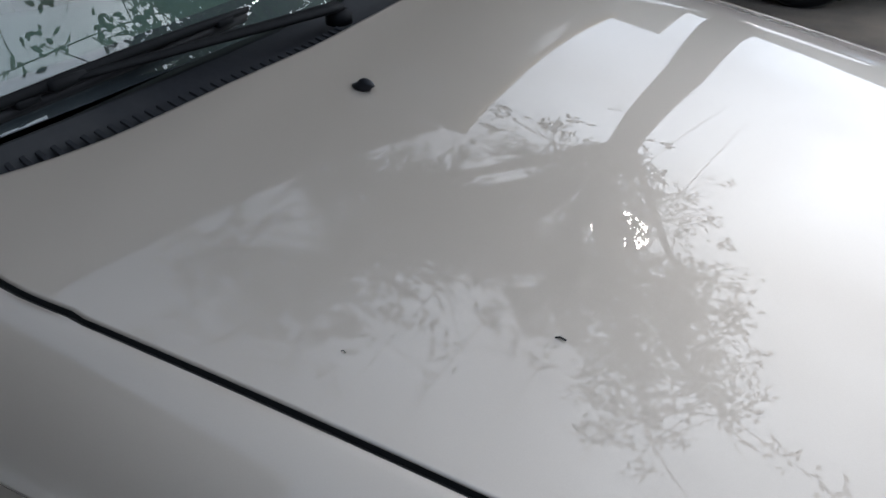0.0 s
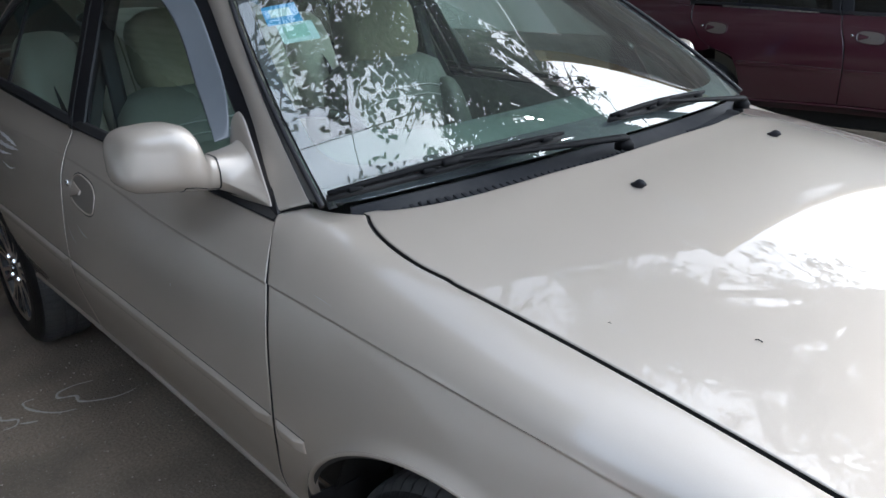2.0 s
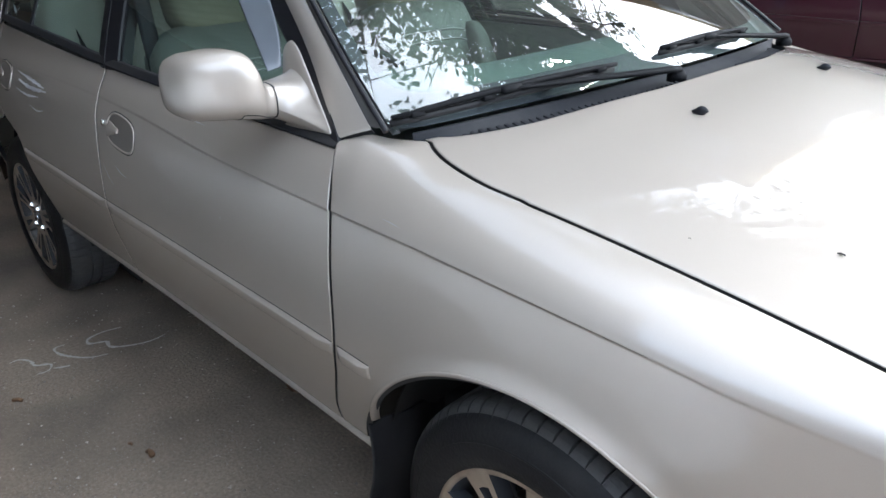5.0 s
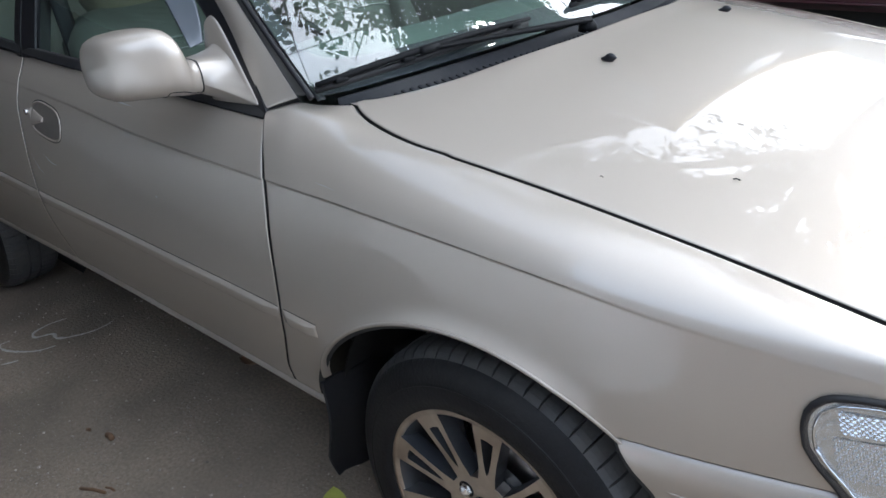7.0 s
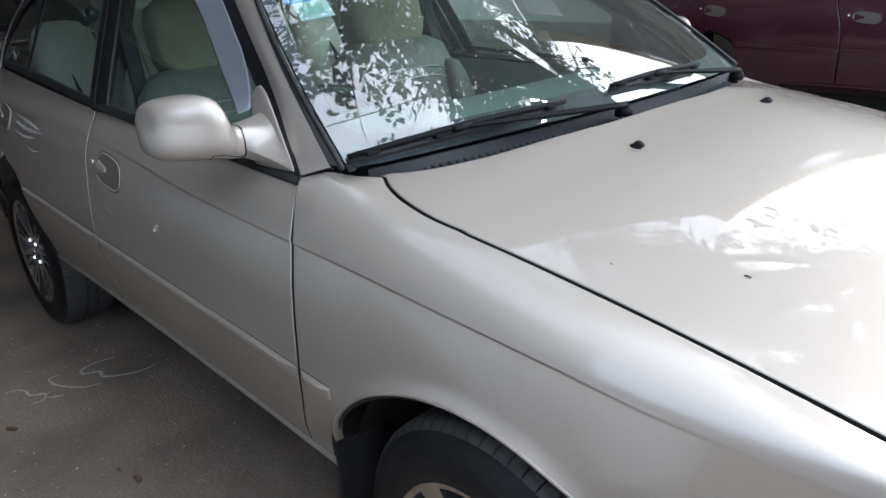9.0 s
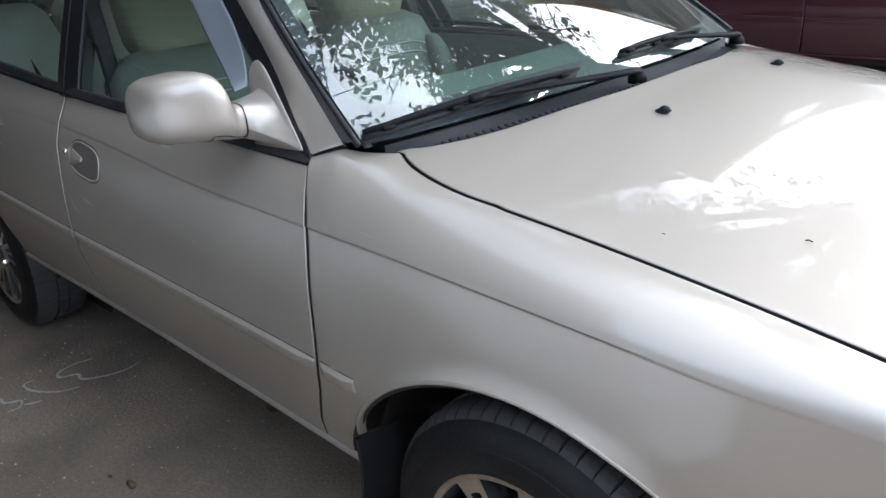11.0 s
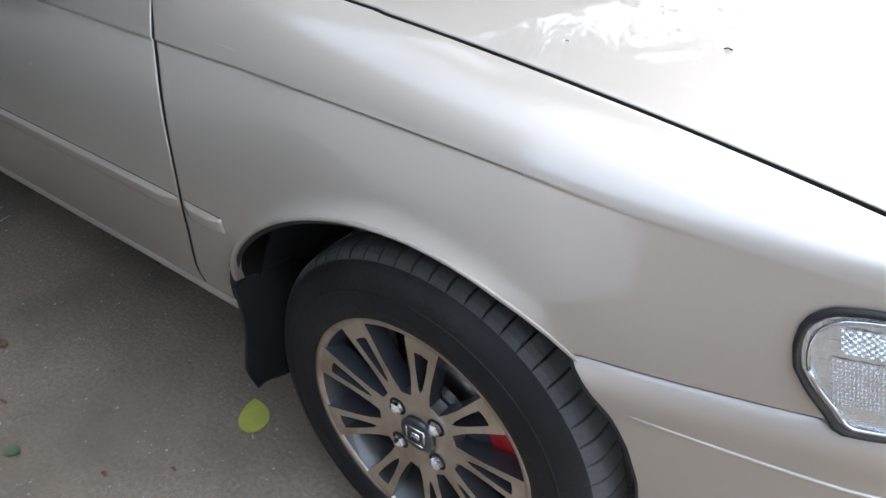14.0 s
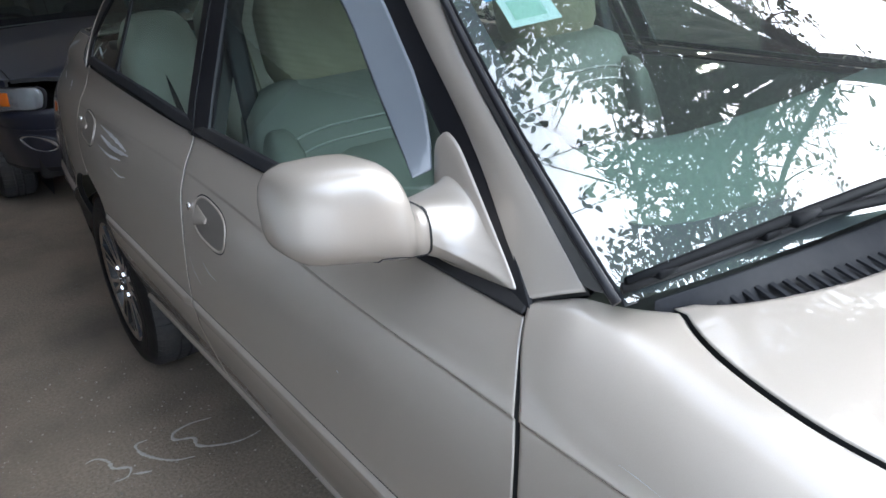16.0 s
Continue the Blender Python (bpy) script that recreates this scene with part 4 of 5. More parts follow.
    # bumper
    for nm, sign, x_out in (("front_bumper", 1, 0.83), ("rear_bumper", -1, -3.47)):
        P = []
        prof = [0.268, 0.272, 0.28, 0.30, 0.36, 0.42, 0.48, 0.507, 0.512, 0.516, 0.520, 0.524, 0.53, 0.545, 0.56, 0.575, 0.588, 0.597, 0.600]
        for z in prof:
            cx = -0.005 if sign > 0 else REAR_X
            d = ARCH_R**2 - (z - ARCH_Z) ** 2
            x0 = cx + sign * math.sqrt(max(0, d)) - (0.038 * (0.6 - z) / 0.33 if sign > 0 else 0)
            row = []
            for s in (-1, 1):
                xs_ = x0 + (x_out - x0) * np.linspace(0, 1, 30) ** 0.8
                half = [(x, s * max(0.0, bumper_width(z) - taper(x)), z) for x in xs_]
                row += half if s < 0 else half[::-1]
            P.append(row)
        bp = panel(nm, P, (-sign * 0.3, 0, -0.5), PAINT, car, lip=0.012, roll=0.001, dark=True)
        bits[nm] = bp
        if sign > 0:
            for s in (-1, 1):
                # raised strip, black lip below, fog lamp
                L = [(x, s * max(0, bumper_width(0.525 - 0.11 * (x - 0.306)) - taper(x) + 0.0015), 0.541 - 0.125 * (x - 0.306)) for x in np.linspace(0.306, 0.76, 26)]
                tube("bumper_strip", L, [0.001] + [0.0036] * 24 + [0.001], PAINT, bp, seg=8, squash=0.8)
                Q = [[(x, s * max(0, bumper_width(z) - taper(x) + o), z) for o, z in ((0.003, 0.280), (0.004, 0.268), (-0.005, 0.250))] for x in np.linspace(0.34, 0.78, 20)]
                panel("bumper_lip", Q, (0, -s, 0), RUBBER, bp, lip=0.006)
                ov = [(0.672 + a * (0.075 if a > 0 else 0.062), 0.424 + b * 0.050 * (1 - 0.45 * max(0, -a)) - a * 0.026) for a, b in [(math.copysign(abs(math.cos(t)) ** 0.7, math.cos(t)), math.copysign(abs(math.sin(t)) ** 0.8, math.sin(t))) for t in np.linspace(0, 2 * math.pi, 33)[:-1]]]
                V = []
                for sc, o in ((1.0, 0.001), (0.96, 0.006), (0.86, 0.006), (0.82, 0.001)):
                    V += [((0.668 + (x - 0.668) * sc), s * max(0, bumper_width(z) - taper(0.668 + (x - 0.668) * sc) + o), 0.418 + (z - 0.418) * sc) for x, z in ov]
                fg = mesh("fog_lamp", V, grid_faces(4, 32, wrap=True), PAINT, bp)
                V = [((0.668 + (x - 0.668) * 0.83), s * max(0, bumper_width(z) - taper(0.668 + (x - 0.668) * 0.83) + 0.003), 0.418 + (z - 0.418) * 0.83) for x, z in ov]
                mesh("fog_lens", V, [tuple(range(32))], SILVER, fg, smooth=False)
    # grille between the lamps
    part("grille", box_bm((0.03, 0.74, 0.10), (0.775, 0, 0.665), 0.01), TRIM, car)
    for k in range(4):
        part("grille_bar", box_bm((0.016, 0.72, 0.008), (0.795, 0, 0.632 + 0.022 * k), 0.003), CHROME, car)
    # roof skin
    P = []
    ks = np.linspace(0.345, 0.64, 34)
    for k in ks:
        e = rail(k)
        row = []
        for u in np.linspace(-1, 1, 41):
            v = (k - ks[0]) / (ks[-1] - ks[0])
            fr, re = screen_point(u, 1.0), rear_screen_point(u, 0.0)
            x = e[0] + (fr[0] - rail(ks[0])[0]) * (1 - v) ** 3 + (re[0] - rail(ks[-1])[0]) * v**3
            row.append((x, e[1] * u, e[2] + (0.024 + 0.012 * math.sin(math.pi * v)) * (1 - abs(u) ** 2.2)))
        P.append(row)
    panel("roof", P, (0, 0, -1), PAINT, car, lip=0.012)
    P = [[(x, y * 0.9, z - 0.03) for x, y, z in row[3:-3]] for row in P[1:-1]]
    panel("headliner", P, (0, 0, 1), LINER, car, lip=0.002)
    # windscreen, black edge, seal
    us, vs = np.linspace(-1, 1, 41), np.linspace(0, 1, 25)
    ws = mesh("windshield", [screen_point(u * 0.985, v) for u in us for v in vs], grid_faces(41, 25), SCREEN, car, "windshield glass that mirrors sky and leaves")
    ws.visible_shadow = False
    bits["windshield"] = ws
    for s in (-1, 1):
        L = [screen_point(s, v) + np.array((0, s * 0.002, 0.004)) for v in np.linspace(0, 1, 30)]
        tube("edge_seal", L, 0.0055, TRIM, ws, seg=8)
        P = [[screen_point(s * u, v) - np.array((0.003, 0, 0.004)) for u in (0.985, 0.965)] for v in np.linspace(0, 1, 20)]
        panel("black_edge", P, (0, 0, -1), TRIM, ws, lip=0.001, roll=0.0005)
    tube("edge_seal", [screen_point(u, 1.0) + np.array((0.002, 0, 0.003)) for u in np.linspace(-1, 1, 40)], 0.008, TRIM, ws, seg=8)
    for s in (-1, 1):
        rl = np.array([rail(k) for k in np.linspace(0, 0.4, 900)])
        P = []
        for v in np.linspace(0.03, 1.0, 40):
            g = screen_point(s, v) + np.array((0, 0, 0.003))
            r = rl[np.argmin(abs(rl[:, 2] - g[2]))] * np.array((1, s, 1))
            P.append([g + (r - g) * t - np.array((0, 0, 0.005 * math.sin(math.pi * t) + 0.006)) for t in np.linspace(0.12, 0.96, 6)])
        panel("pillar_flange", P, (-0.4, -s * 0.3, -0.7), SEAL, ws, lip=0.004, roll=0.001)
    # black printed border under the glass, rounded inside
    P = []
    for k in range(5):
        row = []
        for t in np.linspace(0, 2 * math.pi, 161)[:-1]:
            c, q = math.cos(t), math.sin(t)
            m1, m2 = (abs(c) ** 40 + abs(q) ** 40) ** (-1 / 40), (abs(c) ** 11 + abs(q) ** 11) ** (-1 / 11)
            o, i_ = np.array((0.980 * m1 * c, 0.5 + 0.498 * m1 * q)), np.array((0.945 * m2 * c, 0.525 + 0.435 * m2 * q))
            uv = o + (i_ - o) * k / 4
            row.append(screen_point(uv[0], uv[1]) - np.array((0.002, 0, 0.003)))
        P += row
    mesh("black_edge", P, grid_faces(5, 160, wrap=True), FRIT, ws)
    # sun band with a wavy lower edge
    P = []
    for u in np.linspace(-0.975, 0.975, 60):
        d = 0.115 + 0.050 / (1 + math.exp((abs(u) - 0.80) * -28)) + 0.006 * math.sin(9 * u)
        P.append([screen_point(u, v) + np.array((0.001, 0, 0.0016)) for v in np.linspace(1.0, 1 - d, 5)])
    sb = mesh("sun_band", np.array(P).reshape(-1, 3), grid_faces(60, 5), STRIP, ws, "dark tinted strip with a wavy edge")
    sb.visible_shadow = False
    # rear window, boot, floor
    rw = mesh("rear_window", [rear_screen_point(u, v) for u in us for v in vs], grid_faces(41, 25), GLASS, car)
    rw.visible_shadow = False
    P = []
    for x in list(np.linspace(-2.93, -3.36, 20)):
        w = wide(x, 1.06) - 0.06
        P.append([(x, u * w, 1.072 + 0.018 * (1 - u * u) - 0.03 * max(0, (-x - 3.2) / 0.2) ** 2) for u in np.linspace(-1, 1, 30)])
    for z in np.linspace(1.02, 0.62, 12):
        x = -3.40 - 0.025 * math.sin((1.05 - z) * 6)
        P.append([(x + 0.04 * u * u, u * 0.56, z) for u in np.linspace(-1, 1, 30)])
    panel("boot_lid", P, (0.4, 0, -0.4), PAINT, car, lip=0.015)
    part("under_body", box_bm((4.0, 1.22, 0.20), (-1.33, 0, 0.31), 0.03), INNER, car)
    part("engine_bay", box_bm((0.62, 0.9, 0.30), (0.36, 0, 0.50), 0.03), INNER, car)
    part("bulkhead", box_bm((0.06, 1.30, 0.5), (-0.44, 0, 0.66), 0.02), INNER, car)
    # cowl tray
    P = []
    for u in np.linspace(-0.965, 0.965, 61):
        a = np.array((hood_rear_x(u * 0.66) - 0.003, u * 0.668, hood_z(hood_rear_x(u * 0.647), u * 0.647) - 0.014 - 0.25 * max(0.0, abs(u) - 0.95)))
        a[1] *= 0.975
        b = screen_point(u * 0.965, 0.0) + np.array((-0.006, 0, -0.010 - 0.25 * max(0.0, abs(u) - 0.97)))
        P.append([a + (b - a) * t + np.array((0, 0, -0.014)) * math.sin(math.pi * t) for t in np.linspace(0, 1, 7)])
    cowl = panel("cowl_tray", P, (0, 0, -1), PLASTIC, car, "weathered black plastic cowl below the windshield", lip=0.01)
    bits["cowl"] = cowl
    # cabin
    for y in (-0.36, 0.36):
        seat(car, y, -1.42, LEATHER)
    bench = new("rear_bench")
    bench.parent = car
    part("cushion", soft_bm((0.52, 1.24, 0.20), (-2.05, 0, 0.52), None, 5), LEATHER2, bench)
    for y in (-0.33, 0.33):
        part("backrest", soft_bm((0.18, 0.40, 0.66), (-2.29, y * 0.62, 0.91), pose(0, 0, 0, 0, -24), 4.5), LEATHER2, bench)
        part("bolster", soft_bm((0.16, 0.24, 0.60), (-2.28, y * 1.62, 0.88), pose(0, 0, 0, 0, -24), 4.0), LEATHER2, bench)
        for dy in (-0.09, 0.09):
            rot = pose(-2.29, y * 0.62, 0.91, 0, -24)
            tube("seam", [rot @ Vector((0.0905 - 0.03 * abs(k) ** 7, dy, 0.32 * k)) for k in np.linspace(-0.95, 0.95, 20)], 0.003, KHAKI, bench, seg=5)
    part("parcel_shelf", box_bm((0.5, 1.1, 0.03), (-2.66, 0, 1.03), 0.01), CABIN, car)
    # dash: a long padded loft
    P = []
    for u in np.linspace(-1, 1, 41):
        P.append([(x - 0.04 * u * u, u * 0.66, z + 0.02 * math.exp(-((u + 0.52) / 0.22) ** 2) * k) for x, z, k in ((-0.46, 0.955, 0), (-0.56, 0.963, 0.3), (-0.68, 0.965, 1), (-0.76, 0.955, 1.4), (-0.80, 0.93, 1), (-0.81, 0.86, 0), (-0.78, 0.70, 0))])
    panel("dashboard", P, (0, 0, -1), CABIN, car, "green-grey padded dashboard", lip=0.01)
    ring = [(-0.87 - 0.18 * 0.5 * math.sin(t), -0.36 + 0.18 * math.cos(t), 0.855 + 0.18 * 0.85 * math.sin(t)) for t in np.linspace(0, 2 * math.pi, 41)]
    sw = tube("steering_wheel", ring, 0.013, TRIM, car, "black steering wheel", seg=8)
    part("steering_hub", soft_bm((0.06, 0.16, 0.13), (-0.86, -0.36, 0.855), pose(0, 0, 0, 0, -25)), TRIM, sw)
    for dy in (-0.1, 0.1):
        part("steering_spoke", box_bm((0.02, 0.12, 0.03), (-0.865, -0.36 + dy, 0.855), 0.006), TRIM, sw)
    part("interior_mirror", soft_bm((0.04, 0.22, 0.06), (-0.93, 0, 1.30), None, 4), TRIM, car)
    part("cabin_floor", box_bm((2.3, 1.24, 0.04), (-1.55, 0, 0.42), 0.01), CABIN, car)
    for s in (-1, 1):
        P = [[(x, s * (0.70 - 0.02 * math.sin(4 * z)), z) for z in np.linspace(0.42, 0.93, 8)] for x in np.linspace(-0.55, -2.4, 20)]
        panel("door_card", P, (0, -s, 0), LEATHER, car, lip=0.004)
        P = [[(-1.60 - 0.10 * (z - 0.95) / 0.4 + dx, s * (wide(-1.6, z) - 0.05), z) for dx in (0.05, -0.05)] for z in np.linspace(0.6, 1.36, 12)]
        panel("door_post_trim", P, (0, -s, 0), TRIM, car, lip=0.03)
        belt = [(-1.60 + 0.02 * k, s * (0.585 + 0.003 * k), 1.20 - 0.075 * k) for k in range(9)]
        tube("seat_belt", belt, 0.024, BELT, car, seg=6, squash=0.12)
        # rear belt: a strap that curves over the side bolster
        c = curve3([(-2.54, 1.100, 0), (-2.47, 1.098, 0), (-2.40, 1.078, 0), (-2.33, 1.030, 0), (-2.26, 0.975, 0), (-2.20, 0.925, 0), (-2.14, 0.86, 0)])
        P = []
        for k in np.linspace(0, 1, 24):
            p, d = c(k)[:2], (c(min(1, k + 0.01)) - c(max(0, k - 0.01)))[:2]
            nrm = np.array((-d[1], d[0])) / np.linalg.norm(d)
            P.append([(p[0] + nrm[0] * w, s * (0.562 + 0.002 * math.cos(60 * w)), p[1] + nrm[1] * w) for w in (-0.023, -0.008, 0.008, 0.023)])
        panel("seat_belt", P, (0, -s, 0), BELT, car, lip=0.002, roll=0.0006)
    return bits


def headlamp(s, car):
    """A wrap-round lamp: rubber seal, reflector bowl, amber-free corner lens and clear cover."""
    line = [(0.459, 0.664), (0.453, 0.692), (0.456, 0.718), (0.470, 0.733), (0.496, 0.739), (0.56, 0.737), (0.64, 0.729), (0.735, 0.715), (0.74, 0.64), (0.735, 0.612), (0.64, 0.600), (0.57, 0.593), (0.530, 0.590), (0.5145, 0.5905), (0.497, 0.612), (0.474, 0.640)]
    loop = curve3([(x, z, 0) for x, z in line + line[:1]])
    pts = np.array([loop(k)[:2] for k in np.linspace(0, 1, 65)[:-1]])
    c = np.array((0.60, 0.665))

    def at(p, off):
        return (p[0], s * max(0.0, wide(p[0], min(p[1], 0.73)) + off), p[1])
    V = []
    for k, o in ((1.0, 0.0), (1.0, 0.004), (0.990, 0.007), (0.974, 0.0065), (0.966, 0.002)):
        V += [at(c + (p - c) * np.array((1 - (1 - k) * 1.6, 1 - (1 - k) * 3.2)), o) for p in pts]
    seal = mesh("headlamp", V, grid_faces(5, len(pts), wrap=True), RUBBER, car, "clear headlamp in a black rubber seal")

    def fill(name, k, off, material, bump=0.0, ns=10):
        W = []
        for r in np.linspace(1, 0.02, ns):
            W += [at(c + (p - c) * np.array((1 - (1 - k) * 1.6, 1 - (1 - k) * 3.2)) * r, off + bump * math.cos(9 * r)) for p in pts]
        return mesh(name, W, grid_faces(ns, len(pts), wrap=True), material, seal)
    fill("reflector", 0.975, 0.0015, SILVER, 0.0006)
    lens = fill("lens", 0.980, 0.0075, LENS)
    lens.visible_shadow = False
    # bright prism block and the inner bezel steps
    for (xa, xb, za, zb, o, ni, nj, amp) in ((0.494, 0.545, 0.690, 0.718, 0.003, 30, 18, 0.0022), (0.500, 0.56, 0.628, 0.684, 0.0025, 36, 26, 0.0010), (0.572, 0.70, 0.622, 0.716, 0.003, 46, 30, 0.0012)):
        V = [at((x - 0.25 * (z - za), z), o + amp * ((i_ // 2 + j_ // 2) % 2)) for i_, x in enumerate(np.linspace(xa, xb, ni)) for j_, z in enumerate(np.linspace(za, zb, nj))]
        mesh("prism", V, grid_faces(ni, nj, flip=s > 0), SILVER, seal, smooth=False)
    L = [at(c + (p - c) * np.array((0.90, 0.84)), 0.004) for p in np.vstack([pts, pts[:1]])]
    tube("inner_rim", L, 0.0022, CHROME, seal, seg=6)
    return seal


main_bits = saloon("sedan")
car = tagged(main_bits["car"], "champagne beige four-door saloon parked on a dusty yard", "car", "parked cars")


def repainted(m, name, colour, glass, label):
    """A copy of the saloon in another colour."""
    c = copy_thing(car, m)
    c.name = name
    for o in c.children_recursive:
        for slot in o.material_slots:
            if slot.material == PAINT:
                slot.link = "OBJECT"
                slot.material = colour
            elif slot.material == VISOR and colour != WHITE:
                slot.link = "OBJECT"
                slot.material = TRIM
            elif slot.material in (GLASS, SCREEN) and glass:
                slot.link = "OBJECT"
                slot.material = glass
    return tagged(c, label, "car", "parked cars")


maroon_car = repainted(pose(0.24, 4.63, 0.0), "sedan", MAROON, DARK_GLASS, "dark maroon saloon with tinted windows parked alongside")
navy_car = repainted(pose(-5.15, -0.08, 0.0), "sedan", NAVY, DIM_GLASS, "navy blue saloon parked nose to tail behind")
white_car = repainted(pose(-3.03, -2.535, 0.0, 0, 0, 187), "sedan", WHITE, None, "white saloon parked tail forward beside the beige car")

for s in (-1, 1):
    P = [[side_point(x, z, s, 0.006) for z in np.linspace(0.49, 0.535, 4)] for x in np.linspace(0.54, 0.70, 10)]
    panel("indicator", P, (0, -s, 0), ORANGE, navy_car, "amber indicator lens", lip=0.006)
    P = [[side_point(x, z, s, 0.010) for z in np.linspace(0.63, 0.70, 4)] for x in np.linspace(0.56, 0.63, 8)]
    panel("indicator", P, (0, -s, 0), ORANGE, navy_car, "amber indicator lens", lip=0.004)

# ---- ground, walls, shelter ----
CONCRETE = mat("dusty_concrete", (0.232, 0.184, 0.139), 0.9, grain=0.55, grain_scale=100, bump=0.9, stain=0.9, stain_scale=1.7, stain_color=(0.082, 0.069, 0.056))


def roughen(m, scale, light, dark):
    """Adds exposed pale and dark pebbles and a second relief to a ground material."""
    nt = m.node_tree
    n, l = nt.nodes, nt.links
    b = n["Principled BSDF"]
    src = b.inputs["Base Color"].links[0].from_socket
    tc = n.new("ShaderNodeTexCoord")
    for sc, col, lim in ((scale, light, 0.16), (scale * 0.73, dark, 0.15), (scale * 2.1, dark, 0.22), (scale * 1.8, light, 0.18)):
        vo = n.new("ShaderNodeTexVoronoi")
        vo.inputs["Scale"].default_value = sc
        l.new(tc.outputs["Object"], vo.inputs["Vector"])
        mr = n.new("ShaderNodeMapRange")
        mr.inputs[1].default_value, mr.inputs[2].default_value = lim, lim * 0.7
        l.new(vo.outputs["Distance"], mr.inputs[0])
        no = n.new("ShaderNodeTexNoise")
        no.inputs["Scale"].default_value, no.inputs["Detail"].default_value = 2.3, 5.0
        l.new(tc.outputs["Object"], no.inputs["Vector"])
        am = n.new("ShaderNodeMapRange")
        am.inputs[1].default_value, am.inputs[2].default_value, am.inputs[4].default_value = 0.42, 0.62, 0.85
        l.new(no.outputs["Fac"], am.inputs[0])
        mu = n.new("ShaderNodeMath")
        mu.operation = "MULTIPLY"
        l.new(mr.outputs[0], mu.inputs[0])
        l.new(am.outputs[0], mu.inputs[1])
        mx = n.new("ShaderNodeMix")
        mx.data_type = "RGBA"
        mx.inputs[7].default_value = (*col, 1)
        l.new(mu.outputs[0], mx.inputs[0])
        l.new(src, mx.inputs[6])
        src = mx.outputs[2]
    # broad dry, dusty drifts
    no = n.new("ShaderNodeTexNoise")
    no.inputs["Scale"].default_value, no.inputs["Detail"].default_value, no.inputs["Roughness"].default_value = 0.9, 8.0, 0.65
    l.new(tc.outputs["Object"], no.inputs["Vector"])
    mr = n.new("ShaderNodeMapRange")
    mr.inputs[1].default_value, mr.inputs[2].default_value, mr.inputs[4].default_value = 0.46, 0.66, 0.6
    l.new(no.outputs["Fac"], mr.inputs[0])
    mx = n.new("ShaderNodeMix")
    mx.data_type = "RGBA"
    mx.inputs[7].default_value = (0.26, 0.205, 0.155, 1)
    l.new(mr.outputs[0], mx.inputs[0])
    l.new(src, mx.inputs[6])
    l.new(mx.outputs[2], b.inputs["Base Color"])


roughen(CONCRETE, 120, (0.36, 0.33, 0.30), (0.06, 0.055, 0.05))
PLASTER = mat("beige_plaster", (0.72, 0.65, 0.54), 0.9, grain=0.12, grain_scale=25, bump=0.3, stain=0.4, stain_scale=0.8)
BROWN = mat("brown_wall", (0.10, 0.073, 0.052), 0.9, grain=0.15, grain_scale=20, bump=0.3, stain=0.5, stain_scale=0.9)
TIN = mat("corrugated_tin", (0.70, 0.69, 0.66), 0.55, 0.0, grain=0.15, grain_scale=12, stain=0.5, stain_scale=1.2, stain_color=(0.2, 0.15, 0.1))
SHEET = mat("weathered_roof_sheet", (0.70, 0.70, 0.68), 0.55, grain=0.15, grain_scale=12, stain=0.5, stain_scale=1.2, stain_color=(0.2, 0.15, 0.1))
# thin sheets that let a little daylight through
sn, sl_ = SHEET.node_tree.nodes, SHEET.node_tree.links
thin, both = sn.new("ShaderNodeBsdfTranslucent"), sn.new("ShaderNodeMixShader")
thin.inputs["Color"].default_value = (0.80, 0.86, 0.84, 1)
both.inputs[0].default_value = 0.07
sl_.new(sn["Principled BSDF"].outputs[0], both.inputs[1])
sl_.new(thin.outputs[0], both.inputs[2])
sl_.new(both.outputs[0], sn["Material Output"].inputs["Surface"])
FASCIA = mat("ochre_beam", (0.58, 0.43, 0.19), 0.7, grain=0.15, grain_scale=30, stain=0.3)
GREY_WALL = mat("grey_render", (0.075, 0.078, 0.085), 0.9, grain=0.15, grain_scale=20, bump=0.3, stain=0.5, stain_scale=0.9)
BLUE = mat("blue_post", (0.10, 0.17, 0.27), 0.6, grain=0.15, grain_scale=40, stain=0.3)
CREAM = mat("cream_column", (0.72, 0.70, 0.64), 0.8, grain=0.1, grain_scale=30, stain=0.3)

n = 60
gx = np.sinh(np.linspace(-4.6, 4.6, n)) * 8
V = [(x, y, 0.0) for x in gx for y in gx]
ground = tagged(mesh("ground", V, grid_faces(n, n, flip=True), CONCRETE, smooth=False), "dusty grey-brown concrete yard with dirt and stains", "ground", kind="structure")


def wall(name, size, at, material, label):
    ob = part(name, box_bm(size, at, 0.01, 1), material, None, smooth=False)
    return tagged(ob, label, "wall", kind="structure")


wall("wall_north", (16.2, 0.2, 3.5), (-8.9, 11.0, 1.75), PLASTER, "beige plastered boundary wall")
wall("wall_north_low", (14, 0.2, 1.7), (6.2, 11.0, 0.85), PLASTER, "low beige plastered boundary wall")
wall("wall_west", (0.2, 14, 3.4), (-11.0, 2.0, 1.7), BROWN, "brown painted back wall")
# unseen wall, added to close the yard and dim the near side
wall("shade_wall_south", (30, 0.2, 4.6), (0, -5.2, 2.3), GREY_WALL, "unseen grey rendered boundary wall, added to dim the near side")


